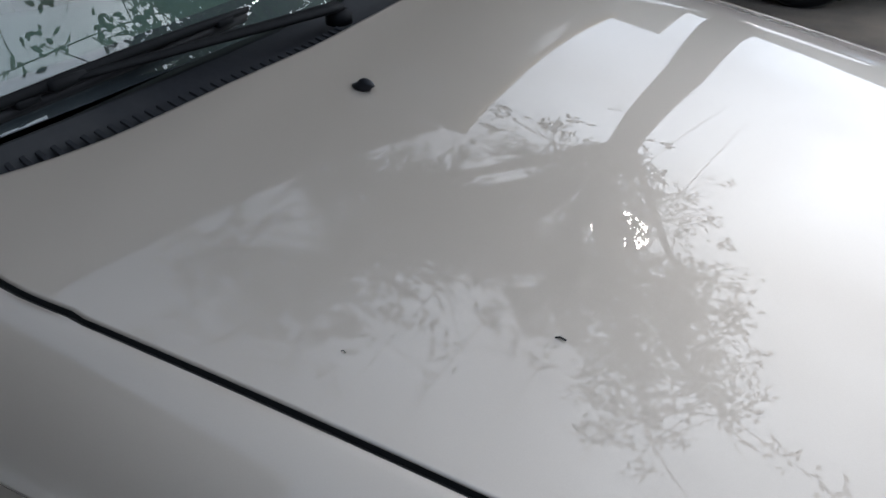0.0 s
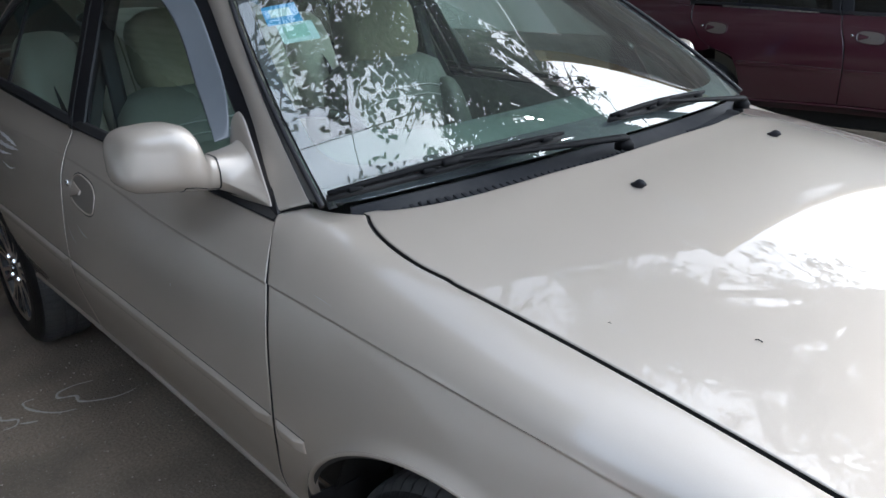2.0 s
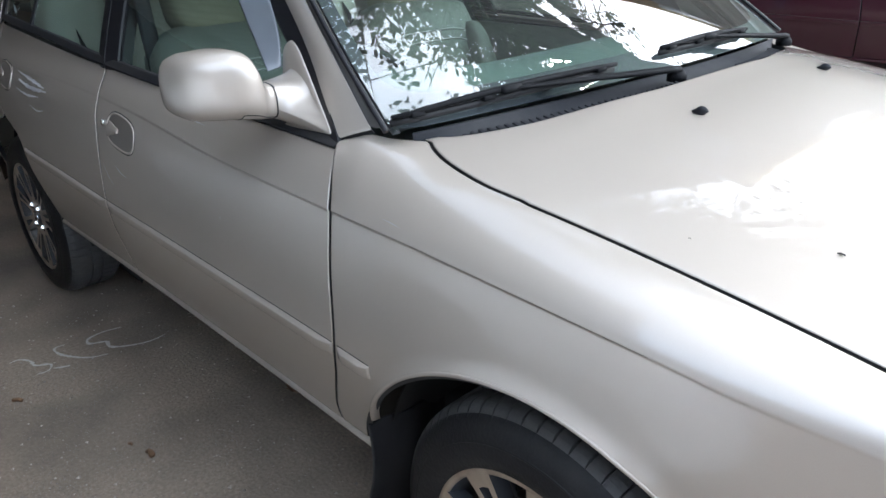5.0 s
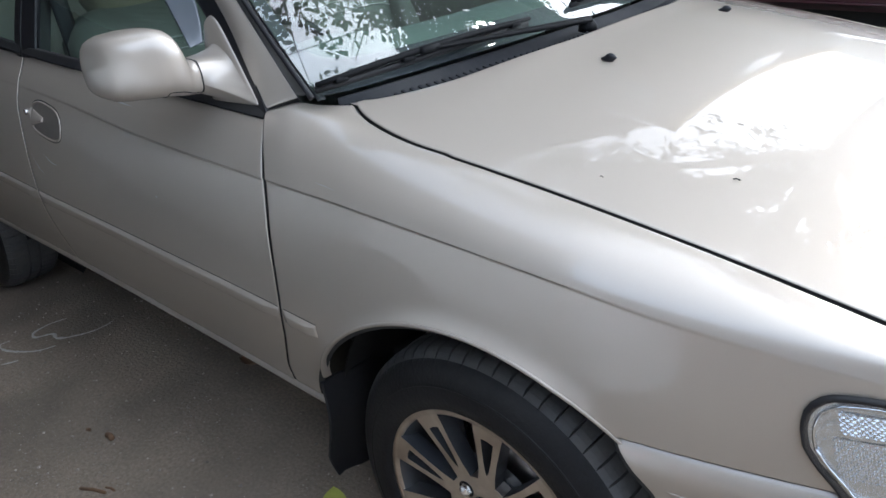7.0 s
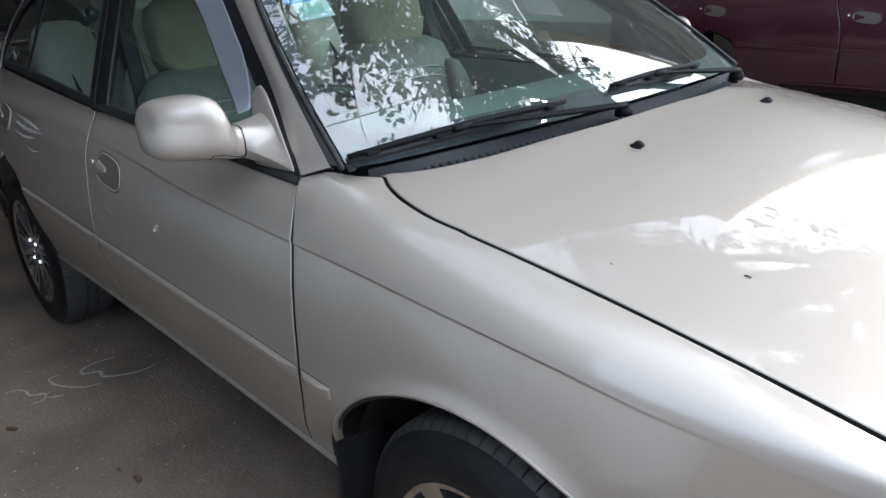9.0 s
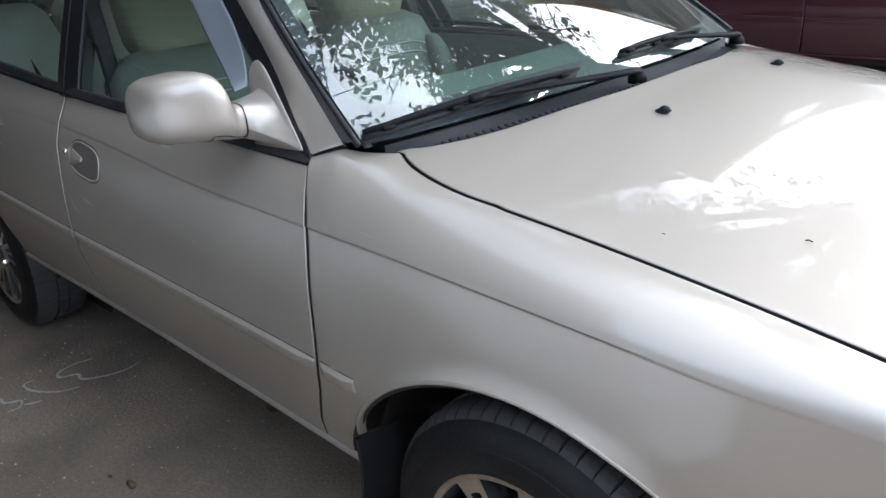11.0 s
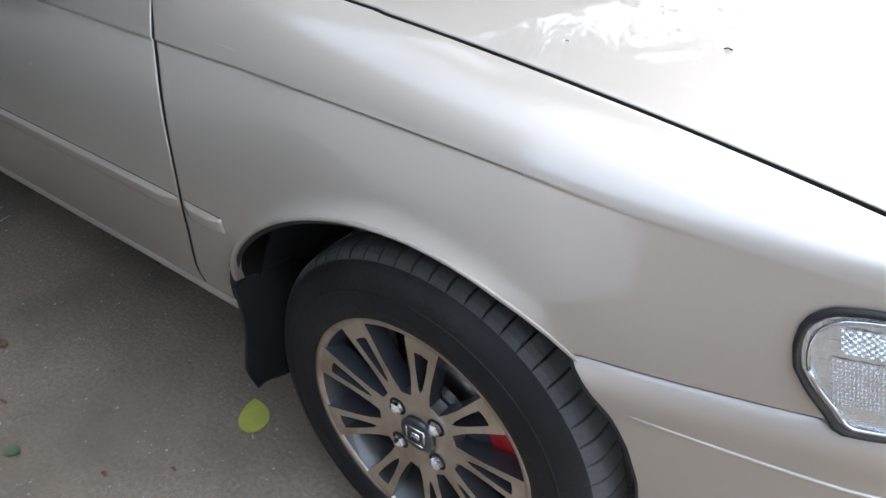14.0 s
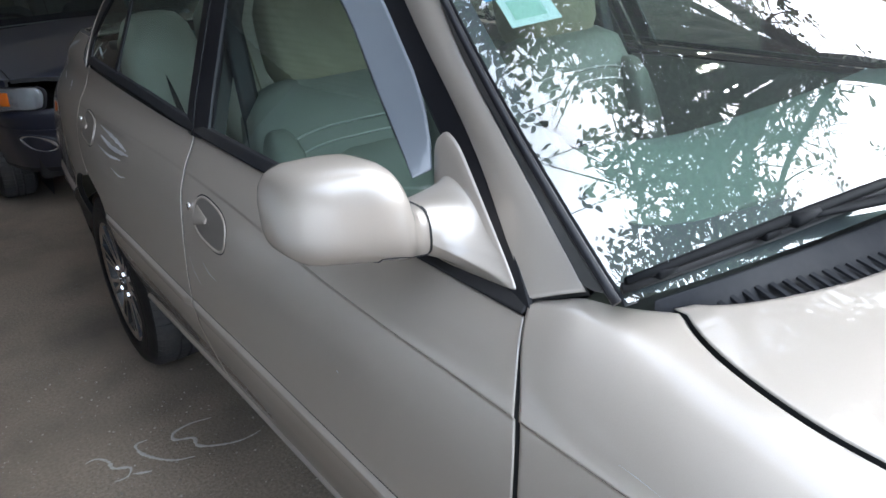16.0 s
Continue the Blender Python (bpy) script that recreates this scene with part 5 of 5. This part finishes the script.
def sheet_roof(name, x0, x1, y0, y1, z0, z1, label, material, skew=0.0):
    """Corrugated roof sheets with ridges along x; skew: how far the front edge shifts from y0 to y1."""
    m = int((y1 - y0) / 0.019)
    V = []
    for x, z in ((x0, z0), (x1, z1)):
        for j in range(m):
            y = y0 + (y1 - y0) * j / (m - 1)
            V.append((x + (skew * j / (m - 1) if x == x1 else 0.0), y, z + 0.012 * math.sin(2 * math.pi * y / 0.152)))
    V += [(x, y, z + 0.004) for x, y, z in V]
    F = grid_faces(2, m) + grid_faces(2, m, base=2 * m, flip=True)
    return tagged(mesh(name, V, F, material), label, "roof", kind="structure")


# unseen roof, added to cut the sky light on the near side
sheet_roof("shade_roof_south", -10.9, -0.20, -5.2, -1.0, 3.35, 3.3, "unseen corrugated metal roof, added to shade the near side", TIN)
sheet_roof("roof_shelter", -9.0, -0.69, 2.25, 10.8, 3.52, 3.28, "pale corrugated sheets of the shelter roof", SHEET, -0.89)
sheet_roof("roof_lean_to", -10.9, -1.95, -0.95, 2.24, 3.38, 3.3, "pale corrugated sheets of the lean-to roof", SHEET, 1.10)
b = part("roof_beam", box_bm((0.10, 8.5, 0.16), (-1.18, 6.53, 3.175), 0.008, 1, pose(0, 0, 0, 0, 0, 5.94)), FASCIA, None, smooth=False)
tagged(b, "ochre painted beam along the roof edge", "beam", kind="structure")
for y in (10.4,):
    p = part("column", box_bm((0.22, 0.22, 3.05), (-1.72, y, 1.525), 0.01, 1), CREAM, None, smooth=False)
    tagged(p, "cream painted shelter column", "column", kind="structure")
bd = part("notice_board", box_bm((0.05, 1.3, 0.45), (-1.00, 4.7, 2.86), 0.008, 1, pose(0, 0, 0, 0, 0, 5.94)), CREAM, None, smooth=False)
tagged(bd, "plain cream board hung under the roof edge", "board", kind="structure")
bd = part("gable_board", box_bm((0.36, 0.05, 0.5), (-1.15, 2.40, 3.03), 0.008, 1), CREAM, None, smooth=False)
tagged(bd, "cream painted board at the end of the roof", "board", kind="structure")
p = part("post", box_bm((0.09, 0.09, 3.2), (-3.95, 6.5, 1.6), 0.006, 1), BLUE, None, smooth=False)
tagged(p, "blue painted steel post", "post", kind="structure")
for y in (-5.7, 1.0):
    p = part("post", box_bm((0.09, 0.09, 3.28), (-3.1, y - 0.3, 1.64), 0.006, 1), BLUE, None, smooth=False)
    tagged(p, "blue painted steel post", "post", kind="structure")

# ---- tree beyond the maroon car ----
BARK = mat("grey_brown_bark", (0.10, 0.082, 0.065), 0.95, grain=0.45, grain_scale=22, bump=0.9, stain=0.5, stain_scale=4)
LEAF = mat("tree_leaf", (0.055, 0.085, 0.03), 0.45, grain=0.2, grain_scale=10, rand=0.45)
rng = random.Random(7)
tree = new("tree")
tagged(tree, "broad-leaved shade tree with drooping leafy limbs", "tree")
tree.location = (0.12, 5.9, 0)


def limb(pts, r0, r1):
    c = curve3(pts)
    k = 14
    return tube("limb", [c(i / (k - 1)) for i in range(k)], [r0 + (r1 - r0) * i / (k - 1) for i in range(k)], BARK, tree, seg=10)


tube("trunk", [(0.05, 0.1, -0.05), (0.0, 0.05, 0.5), (-0.05, 0, 1.6), (0.03, -0.05, 3.0), (0.0, -0.12, 4.4), (0.05, -0.2, 6.0), (0.1, -0.4, 7.6), (0.12, -0.6, 9.0)], [0.30, 0.25, 0.21, 0.20, 0.185, 0.17, 0.13, 0.08], BARK, tree, seg=16)
# limbs that reach out over the two cars, in metres from the foot of the trunk: tip, radius, share that is bare
tips = []
for tip, r, bare in (((-2.25, -3.3, 5), 0.09, 0.68), ((-1.65, -3, 5.2), 0.08, 0.68), ((-1.25, -3.4, 5), 0.09, 0.68), ((-0.75, -2.9, 5.2), 0.08, 0.7), ((-0.2, -3.3, 5.1), 0.10, 0.68),
                     ((0.25, -2.9, 5.3), 0.08, 0.7), ((0.85, -2.9, 5.2), 0.09, 0.7), ((1.35, -3.3, 5.3), 0.09, 0.68), ((1.7, -2.1, 5.4), 0.08, 0.7), ((2.4, -3.4, 5.5), 0.09, 0.68), ((-0.8, -3.4, 5.7), 0.08, 0.66),
                     ((0.6, -3.4, 5.6), 0.09, 0.66), ((-1.9, -3.6, 5.5), 0.07, 0.66), ((0.15, -0.7, 4.5), 0.05, 0.75), ((-0.65, -0.7, 4.7), 0.05, 0.75), ((1, -0.5, 5.6), 0.05, 0.75), ((-2.8, -2.8, 5.6), 0.08, 0.66),
                     ((1.9, -4.1, 5.7), 0.08, 0.66), ((1.1, -2.3, 5.0), 0.06, 0.62), ((1.55, -2.7, 4.8), 0.06, 0.66), ((-1.75, -4.55, 5.0), 0.08, 0.78), ((-2.05, -4.95, 5.2), 0.08, 0.84), ((-1.45, -4.15, 5.0), 0.08, 0.80), ((-1.85, -5.5, 5.0), 0.05, 0.92), ((1.2, 2.4, 7.4), 0.09, 0.55), ((-1.5, 2, 7.8), 0.09, 0.55)):
    z0 = rng.uniform(4.9, 6.1)
    a = Vector((0, -0.15, z0))
    b = Vector(tip) + Vector((0, 0, 0.6))
    mid = a.lerp(b, 0.5) + Vector((rng.uniform(-0.3, 0.3), rng.uniform(-0.3, 0.3), 0.6))
    limb([a, a.lerp(mid, 0.5), mid, mid.lerp(b, 0.55), b], r, 0.02)
    for t in np.linspace(bare, 1.0, 7 if r > 0.06 else 3):
        q = mid.lerp(b, (t - 0.5) * 2)
        for _ in range(7):
            e = q + Vector((rng.gauss(0, 0.46), rng.gauss(0, 0.38), rng.gauss(-0.05, 0.36)))
            limb([q, q.lerp(e, 0.5) + Vector((0, 0, 0.08)), e], 0.012, 0.005)
            tips.append(e)
V, F = [], []
for e in tips:
    # the crown thins out between its clumps
    if math.sin(e.x * 4.3 + 1.1) + math.sin(e.y * 3.9 + 0.4) + math.sin(e.z * 4.7 + e.x * 1.7) < -0.55:
        continue
    for _ in range(rng.randint(1, 2)):
      # rosettes of leaves at the twig ends
      o = e + Vector((rng.gauss(0, 0.20), rng.gauss(0, 0.20), rng.gauss(0, 0.15)))
      ax = Vector((rng.gauss(0, 0.5), rng.gauss(0, 0.5), 1)).normalized()
      for q in range(rng.randint(8, 12)):
        d = Matrix.Rotation(q * 2.4 + rng.uniform(-0.7, 0.7), 3, ax) @ ax.orthogonal().normalized()
        d = (d + ax * rng.uniform(-0.7, 0.45)).normalized()
        u = d.cross(ax + Vector((rng.gauss(0, 0.2), rng.gauss(0, 0.2), 0))).normalized()
        w = d.cross(u)
        ln, wd = rng.uniform(0.07, 0.14), rng.uniform(0.018, 0.032)
        o2 = o + Vector((rng.gauss(0, 0.07), rng.gauss(0, 0.07), rng.gauss(0, 0.05)))
        k = len(V)
        for a, b2, c2 in ((0, 0, 0), (0.35, 1, 0.12), (0.4, 0, -0.08), (0.35, -1, 0.12), (0.75, 0.7, 0.10), (0.8, 0, -0.06), (0.75, -0.7, 0.10), (1.0, 0, -0.12)):
            V.append(o2 + d * ln * a + u * wd * b2 + w * ln * c2 * 0.5)
        F += [(k, k + 2, k + 1), (k, k + 3, k + 2), (k + 1, k + 2, k + 5, k + 4), (k + 2, k + 3, k + 6, k + 5), (k + 4, k + 5, k + 7), (k + 5, k + 6, k + 7)]
crown = mesh("crown", V, F, LEAF, tree)
tagged(crown, kind="stuff")

# ---- overhead wires ----
WIRE = mat("cable_sheath", (0.02, 0.02, 0.02), 0.6, grain=0.2)
for x0, x1, z in ((-0.9, 0.6, 6.3), (-0.4, 1.3, 6.7), (0.4, 1.9, 7.2)):
    c = [(x0 + (x1 - x0) * t, -2 + 16 * t, z - 0.9 * 4 * t * (1 - t) * 0.5) for t in np.linspace(0, 1, 24)]
    tagged(tube("overhead_cable", c, 0.007, WIRE, None, seg=6), "black overhead service cable", "cable", "overhead cables")

# ---- litter on the ground ----
YELLOW = mat("yellowing_leaf", (0.42, 0.43, 0.09), 0.5, grain=0.15, grain_scale=60, stain=0.3, stain_scale=20, stain_color=(0.3, 0.34, 0.06))
DRY = mat("dry_leaf", (0.15, 0.085, 0.045), 0.8, grain=0.3, grain_scale=60)
CHALK = mat("chalky_scrape", (0.42, 0.39, 0.35), 0.9, grain=0.3, grain_scale=120)


def leaf(x, y, turn, ln, wd, material, curl, label):
    V = []
    for i in range(9):
        t = i / 8
        w = wd * math.sin(math.pi * min(1, 0.06 + 0.94 * t) ** 0.85) ** 0.75
        for k in (-1, -0.5, 0, 0.5, 1):
            V.append(((t - 0.5) * ln, w * k * 0.5, 0.003 + curl * (abs(k) ** 2 * 0.5 + (2 * t - 1) ** 2 * 0.6)))
    ob = mesh("fallen_leaf", V, grid_faces(9, 5), material)
    ob.matrix_world = pose(x, y, 0, 0, 0, turn)
    st = tube("stalk", [(-ln * 0.5, 0, 0.004), (-ln * 0.58, 0.002, 0.004), (-ln * 0.66, 0.0, 0.003)], 0.0014, material, ob, seg=5)
    return tagged(ob, label, "leaf", "fallen leaves")


leaf(-0.50, -0.74, 138, 0.098, 0.066, YELLOW, 0.004, "yellow-green oval leaf lying on the concrete")
leaf(-1.14, -0.51, 20, 0.07, 0.045, DRY, 0.03, "curled brown dry leaf under the sill")
leaf(-0.90, -1.20, 60, 0.055, 0.024, DRY, 0.006, "brown dry leaf on the concrete")
leaf(-0.82, -1.10, 10, 0.04, 0.028, mat("green_scrap", (0.08, 0.12, 0.06), 0.6, grain=0.2), 0.008, "torn green leaf scrap on the concrete")
for (x, y, ln, a, r) in ((-1.02, -1.075, 0.075, 25, 0.0045), (-0.99, -1.045, 0.03, 15, 0.003), (-1.18, -0.95, 0.028, 0, 0.008), (-1.72, -1.13, 0.03, 40, 0.006), (-0.62, -1.02, 0.012, 0, 0.004), (-1.263, -0.971, 0.012, 20, 0.004), (-0.405, -1.008, 0.032, 30, 0.003), (-0.52, -0.93, 0.010, 0, 0.003)):
    t = tube("twig", [(x - ln / 2 * math.cos(radians(a)), y - ln / 2 * math.sin(radians(a)), r * 0.8), (x, y + 0.003, r), (x + ln / 2 * math.cos(radians(a)), y + ln / 2 * math.sin(radians(a)), r * 0.8)], r, DRY, None, seg=6)
    tagged(t, "dark broken twig on the concrete", "twig", "twigs")
for pts in ([(-1.974, -1.085), (-1.978, -1.062), (-1.936, -1.030), (-1.902, -1.029), (-1.865, -0.988), (-1.833, -1.007), (-1.834, -1.040)],
            [(-1.835, -0.990), (-1.822, -0.968), (-1.812, -0.945)],
            [(-1.967, -0.912), (-1.967, -0.946), (-1.932, -0.949), (-1.866, -0.922), (-1.811, -0.873), (-1.794, -0.830)],
            [(-1.946, -0.725), (-1.960, -0.794), (-1.939, -0.847), (-1.918, -0.852), (-1.878, -0.801), (-1.845, -0.807), (-1.796, -0.754), (-1.774, -0.691), (-1.780, -0.636)]):
    c = curve3([(x, y, 0.0) for x, y in pts])
    P = []
    for k in np.linspace(0, 1, 50):
        p, d = c(k), c(min(1, k + 0.01)) - c(max(0, k - 0.01))
        nrm = np.array((-d[1], d[0], 0)) / max(1e-6, np.linalg.norm(d))
        wd = 0.0042 * (0.4 + math.sin(math.pi * k)) * rng.uniform(0.5, 1.3)
        P.append([p + nrm * wd + np.array((0, 0, 0.002)), p + np.array((0, 0, 0.004)), p - nrm * wd + np.array((0, 0, 0.002))])
    m_ = mesh("chalk_mark", np.array(P).reshape(-1, 3), grid_faces(50, 3), CHALK)
    tagged(m_, "pale wavy scrape mark on the concrete", "mark", "scrape marks")
GRIT = mat("grit", (0.33, 0.29, 0.25), 0.9, grain=0.3, rand=0.5)
V, F = [], []
for _ in range(4200):
    x, y = rng.uniform(-2.6, 0.9), rng.uniform(-2.0, -0.5)
    r = 0.0012 + 0.0042 * rng.random() ** 4
    k = len(V)
    V += [(x + r * rng.uniform(0.7, 1.2), y, 0.0), (x - r * 0.6, y + r, 0.0), (x - r * 0.7, y - r, 0.0), (x, y, r * rng.uniform(0.6, 1.1))]
    F += [(k, k + 1, k + 3), (k + 1, k + 2, k + 3), (k + 2, k, k + 3)]
tagged(mesh("grit", V, F, GRIT, smooth=False), "loose sand grains and pebbles on the concrete", "grit", kind="stuff")

# ---- details of the champagne car ----
hood, ws, cowl = main_bits["hood"], main_bits["windshield"], main_bits["cowl"]
for y in (-0.26, 0.26):
    bm = bmesh.new()
    bmesh.ops.create_uvsphere(bm, u_segments=14, v_segments=8, radius=1.0)
    for v in bm.verts:
        v.co = Vector((v.co.x * 0.013 + 0.006 * (v.co.z > 0.3), v.co.y * 0.0095 * (1 - 0.35 * max(0, v.co.z)), max(-0.2, v.co.z) * 0.012))
    bmesh.ops.transform(bm, matrix=Matrix.Translation((-0.074, y, hood_z(-0.074, y) + 0.002)) @ pose(0, 0, 0, 0, 8), verts=bm.verts)
    nz = part("washer_nozzle", bm, TRIM, hood, "black washer nozzle")
# louvres of the cowl
lou = None
for u0, u1, cnt in ((-0.93, -0.16, 36), (0.22, 0.86, 28)):
    for k in range(cnt):
        u = u0 + (u1 - u0) * k / (cnt - 1)
        a = Vector((hood_rear_x(u * 0.66), u * 0.668, hood_z(hood_rear_x(u * 0.647), u * 0.647)))
        if lou is None:
            V = [(x, y, z) for x in (-0.017, 0.017) for y, z in ((-0.0040, -0.001), (-0.0034, 0.0018), (0.0016, 0.0028), (0.0042, -0.001))]
            lou = mesh("louvre", V, [(0, 1, 5, 4), (1, 2, 6, 5), (2, 3, 7, 6), (0, 3, 2, 1), (4, 5, 6, 7)], PLASTIC, cowl, smooth=False)
            ob = lou
        else:
            ob = new("louvre", lou.data)
            ob.parent = cowl
        ob.matrix_basis = Matrix.Translation(a + Vector((-0.022, 0, -0.013))) @ pose(0, 0, 0, 0, 10, 17 * u)


def wiper(pivot_u, tip_u, tip_v, mid_v, label):
    """A wiper at rest: pivot cap, arm, bridge and rubber blade."""
    p0 = Vector(screen_point(pivot_u, -0.03)) + Vector((0.035, 0, 0.012))
    tip = Vector(screen_point(tip_u, tip_v)) + Vector((0.004, 0, 0.010))
    inner_u = tip_u + (pivot_u - tip_u) * 0.82
    inner = Vector(screen_point(inner_u, mid_v)) + Vector((0.004, 0, 0.010))
    blade = [tip.lerp(inner, t) for t in np.linspace(0, 1, 12)]
    for i, t in enumerate(np.linspace(0, 1, 12)):
        u = tip_u + (inner_u - tip_u) * t
        blade[i] = Vector(screen_point(u, tip_v + (mid_v - tip_v) * t)) + Vector((0.004, 0, 0.009))
    w = tube("wiper", [p0 + Vector((0, 0, -0.012)), p0, p0 + Vector((0, 0, 0.010))], [0.020, 0.020, 0.013], ARM, car, label, seg=14)
    tube("wiper_rubber", [b + Vector((-0.003, 0, -0.004)) for b in blade], 0.0035, RUBBER, w, seg=6, squash=2.0)
    tube("wiper_bridge", [b + Vector((0.002, 0, 0.006 + 0.006 * math.sin(math.pi * i / 11))) for i, b in enumerate(blade)], [0.0035 + 0.004 * math.sin(math.pi * (0.1 + 0.8 * i / 11)) for i in range(12)], ARM, w, seg=6, squash=0.9)
    for i in (1, 4, 7, 10):
        part("wiper_claw", box_bm((0.016, 0.030, 0.010), blade[i] + Vector((0, 0, 0.003)), 0.002, 1), ARM, w)
    mid = blade[5] + Vector((0.004, 0, 0.010))
    c = curve3([p0 + Vector((0.0, 0, 0.012)), p0.lerp(mid, 0.25) + Vector((0.004, 0, 0.010)), p0.lerp(mid, 0.6) + Vector((0.004, 0, 0.006)), mid])
    tube("wiper_arm", [c(t) for t in np.linspace(0, 1, 16)], [0.015 - 0.007 * t for t in np.linspace(0, 1, 16)], ARM, w, seg=8, squash=0.5)
    part("wiper_clip", box_bm((0.02, 0.05, 0.014), mid, 0.004, 1), ARM, w)
    return w


wiper(-0.10, -0.985, 0.018, 0.036, "black wiper parked along the glass")
wiper(0.74, -0.02, 0.055, 0.045, "black wiper parked along the glass")

# licence stickers behind the glass
STICK = mat("sticker_blue", (0.02, 0.22, 0.46), 0.4, grain=0.1, grain_scale=80)
STICK2 = mat("sticker_white", (0.42, 0.50, 0.52), 0.45, grain=0.08, grain_scale=80)
STICK3 = mat("sticker_green", (0.25, 0.40, 0.36), 0.45, grain=0.2, grain_scale=60)


def sticker(u0, u1, v0, v1, material, lift):
    P = [[screen_point(u, v) - np.array((0.0035 - lift, 0, 0.004 - lift)) for v in np.linspace(v0, v1, 6)] for u in np.linspace(u0, u1, 6)]
    return mesh("sticker", np.array(P).reshape(-1, 3), grid_faces(6, 6), material, ws)


sticker(-0.915, -0.800, 0.690, 0.785, STICK, 0.0)
sticker(-0.895, -0.825, 0.725, 0.765, STICK2, 0.0006)
sticker(-0.890, -0.775, 0.600, 0.688, STICK2, 0.0)
sticker(-0.875, -0.800, 0.618, 0.676, STICK3, 0.0006)

# scratches and chips on the near side, and painted highlights of the dents
SCRATCH_GLINT = mat("scratch_glint_paint", (0.43, 0.42, 0.43), 0.5, grain=0.2, grain_scale=150)
rd, fd, fe = main_bits["rear_door", -1], main_bits["front_door", -1], main_bits["fender", -1]


def scratch_glint(pts, wd, parent):
    c = curve3([(x, z, 0) for x, z in pts])
    P = []
    for k in np.linspace(0, 1, 16):
        p = c(k)
        h = 0.8 * wd * math.sin(math.pi * (0.08 + 0.84 * k)) * rng.uniform(0.6, 1.2)
        P.append([side_point(p[0], p[1] + d * h, -1, 0.0012) for d in (-1, 0, 1)])
    return mesh("scratch_glint", np.array(P).reshape(-1, 3), grid_faces(16, 3), SCRATCH_GLINT, parent)


# pale lines painted as the highlights of the dented rear door
scratch_glint([(-2.22, 0.885), (-2.08, 0.872), (-1.93, 0.862)], 0.006, rd)
scratch_glint([(-2.19, 0.862), (-2.05, 0.850), (-1.90, 0.855)], 0.008, rd)
scratch_glint([(-2.20, 0.835), (-2.08, 0.826), (-1.97, 0.832)], 0.004, rd)
scratch_glint([(-2.05, 0.800), (-1.97, 0.792), (-1.91, 0.800)], 0.003, rd)
scratch_glint([(-1.43, 0.735), (-1.40, 0.705), (-1.37, 0.690)], 0.002, fd)
scratch_glint([(-1.35, 0.745), (-1.31, 0.730), (-1.28, 0.728)], 0.002, fd)
scratch_glint([(-1.05, 0.912), (-0.98, 0.908), (-0.92, 0.905)], 0.0015, fd)
scratch_glint([(-0.80, 0.745), (-0.797, 0.744), (-0.794, 0.742)], 0.002, fd)
scratch_glint([(-0.30, 0.862), (-0.28, 0.861), (-0.25, 0.858)], 0.0005, fe)

# an insect and specks of dirt on the bonnet
for x, y, r in ((0.268, -0.501, 0.004), (0.115, -0.604, 0.0018)):
    ob = tube("dirt_speck", [(x - r, y, hood_z(x, y) + 0.001), (x, y + r * 0.3, hood_z(x, y) + 0.002), (x + r * 1.5, y, hood_z(x, y) + 0.001)], r * 0.25, TRIM, hood, seg=5)

# scuffs on the rear wing
scratch_glint([(-3.08, 0.945), (-3.04, 0.935), (-3.00, 0.925)], 0.004, rd)
scratch_glint([(-2.86, 0.935), (-2.83, 0.925), (-2.81, 0.910)], 0.006, rd)

# small round sticker inside the quarter glass, and the maker's plate on the rain visor
V = [(-2.475 + 0.016 * math.cos(t), -(wide(-2.475, 1.052) - 0.006), 1.052 + 0.018 * math.sin(t)) for t in np.linspace(0, 2 * math.pi, 25)[:-1]]
mesh("sticker", V, [tuple(range(24))], STICK2, rd, smooth=False)
P = [[(-1.505 + 0.030 * u, -(wide(-1.505, 1.362 + 0.007 * v) + 0.034), 1.362 + 0.007 * v - 0.006 * u) for v in (-1, 0, 1)] for u in np.linspace(-1, 1, 7)]
panel("plate", P, (0, 1, 0), TRIM, fd, lip=0.002)
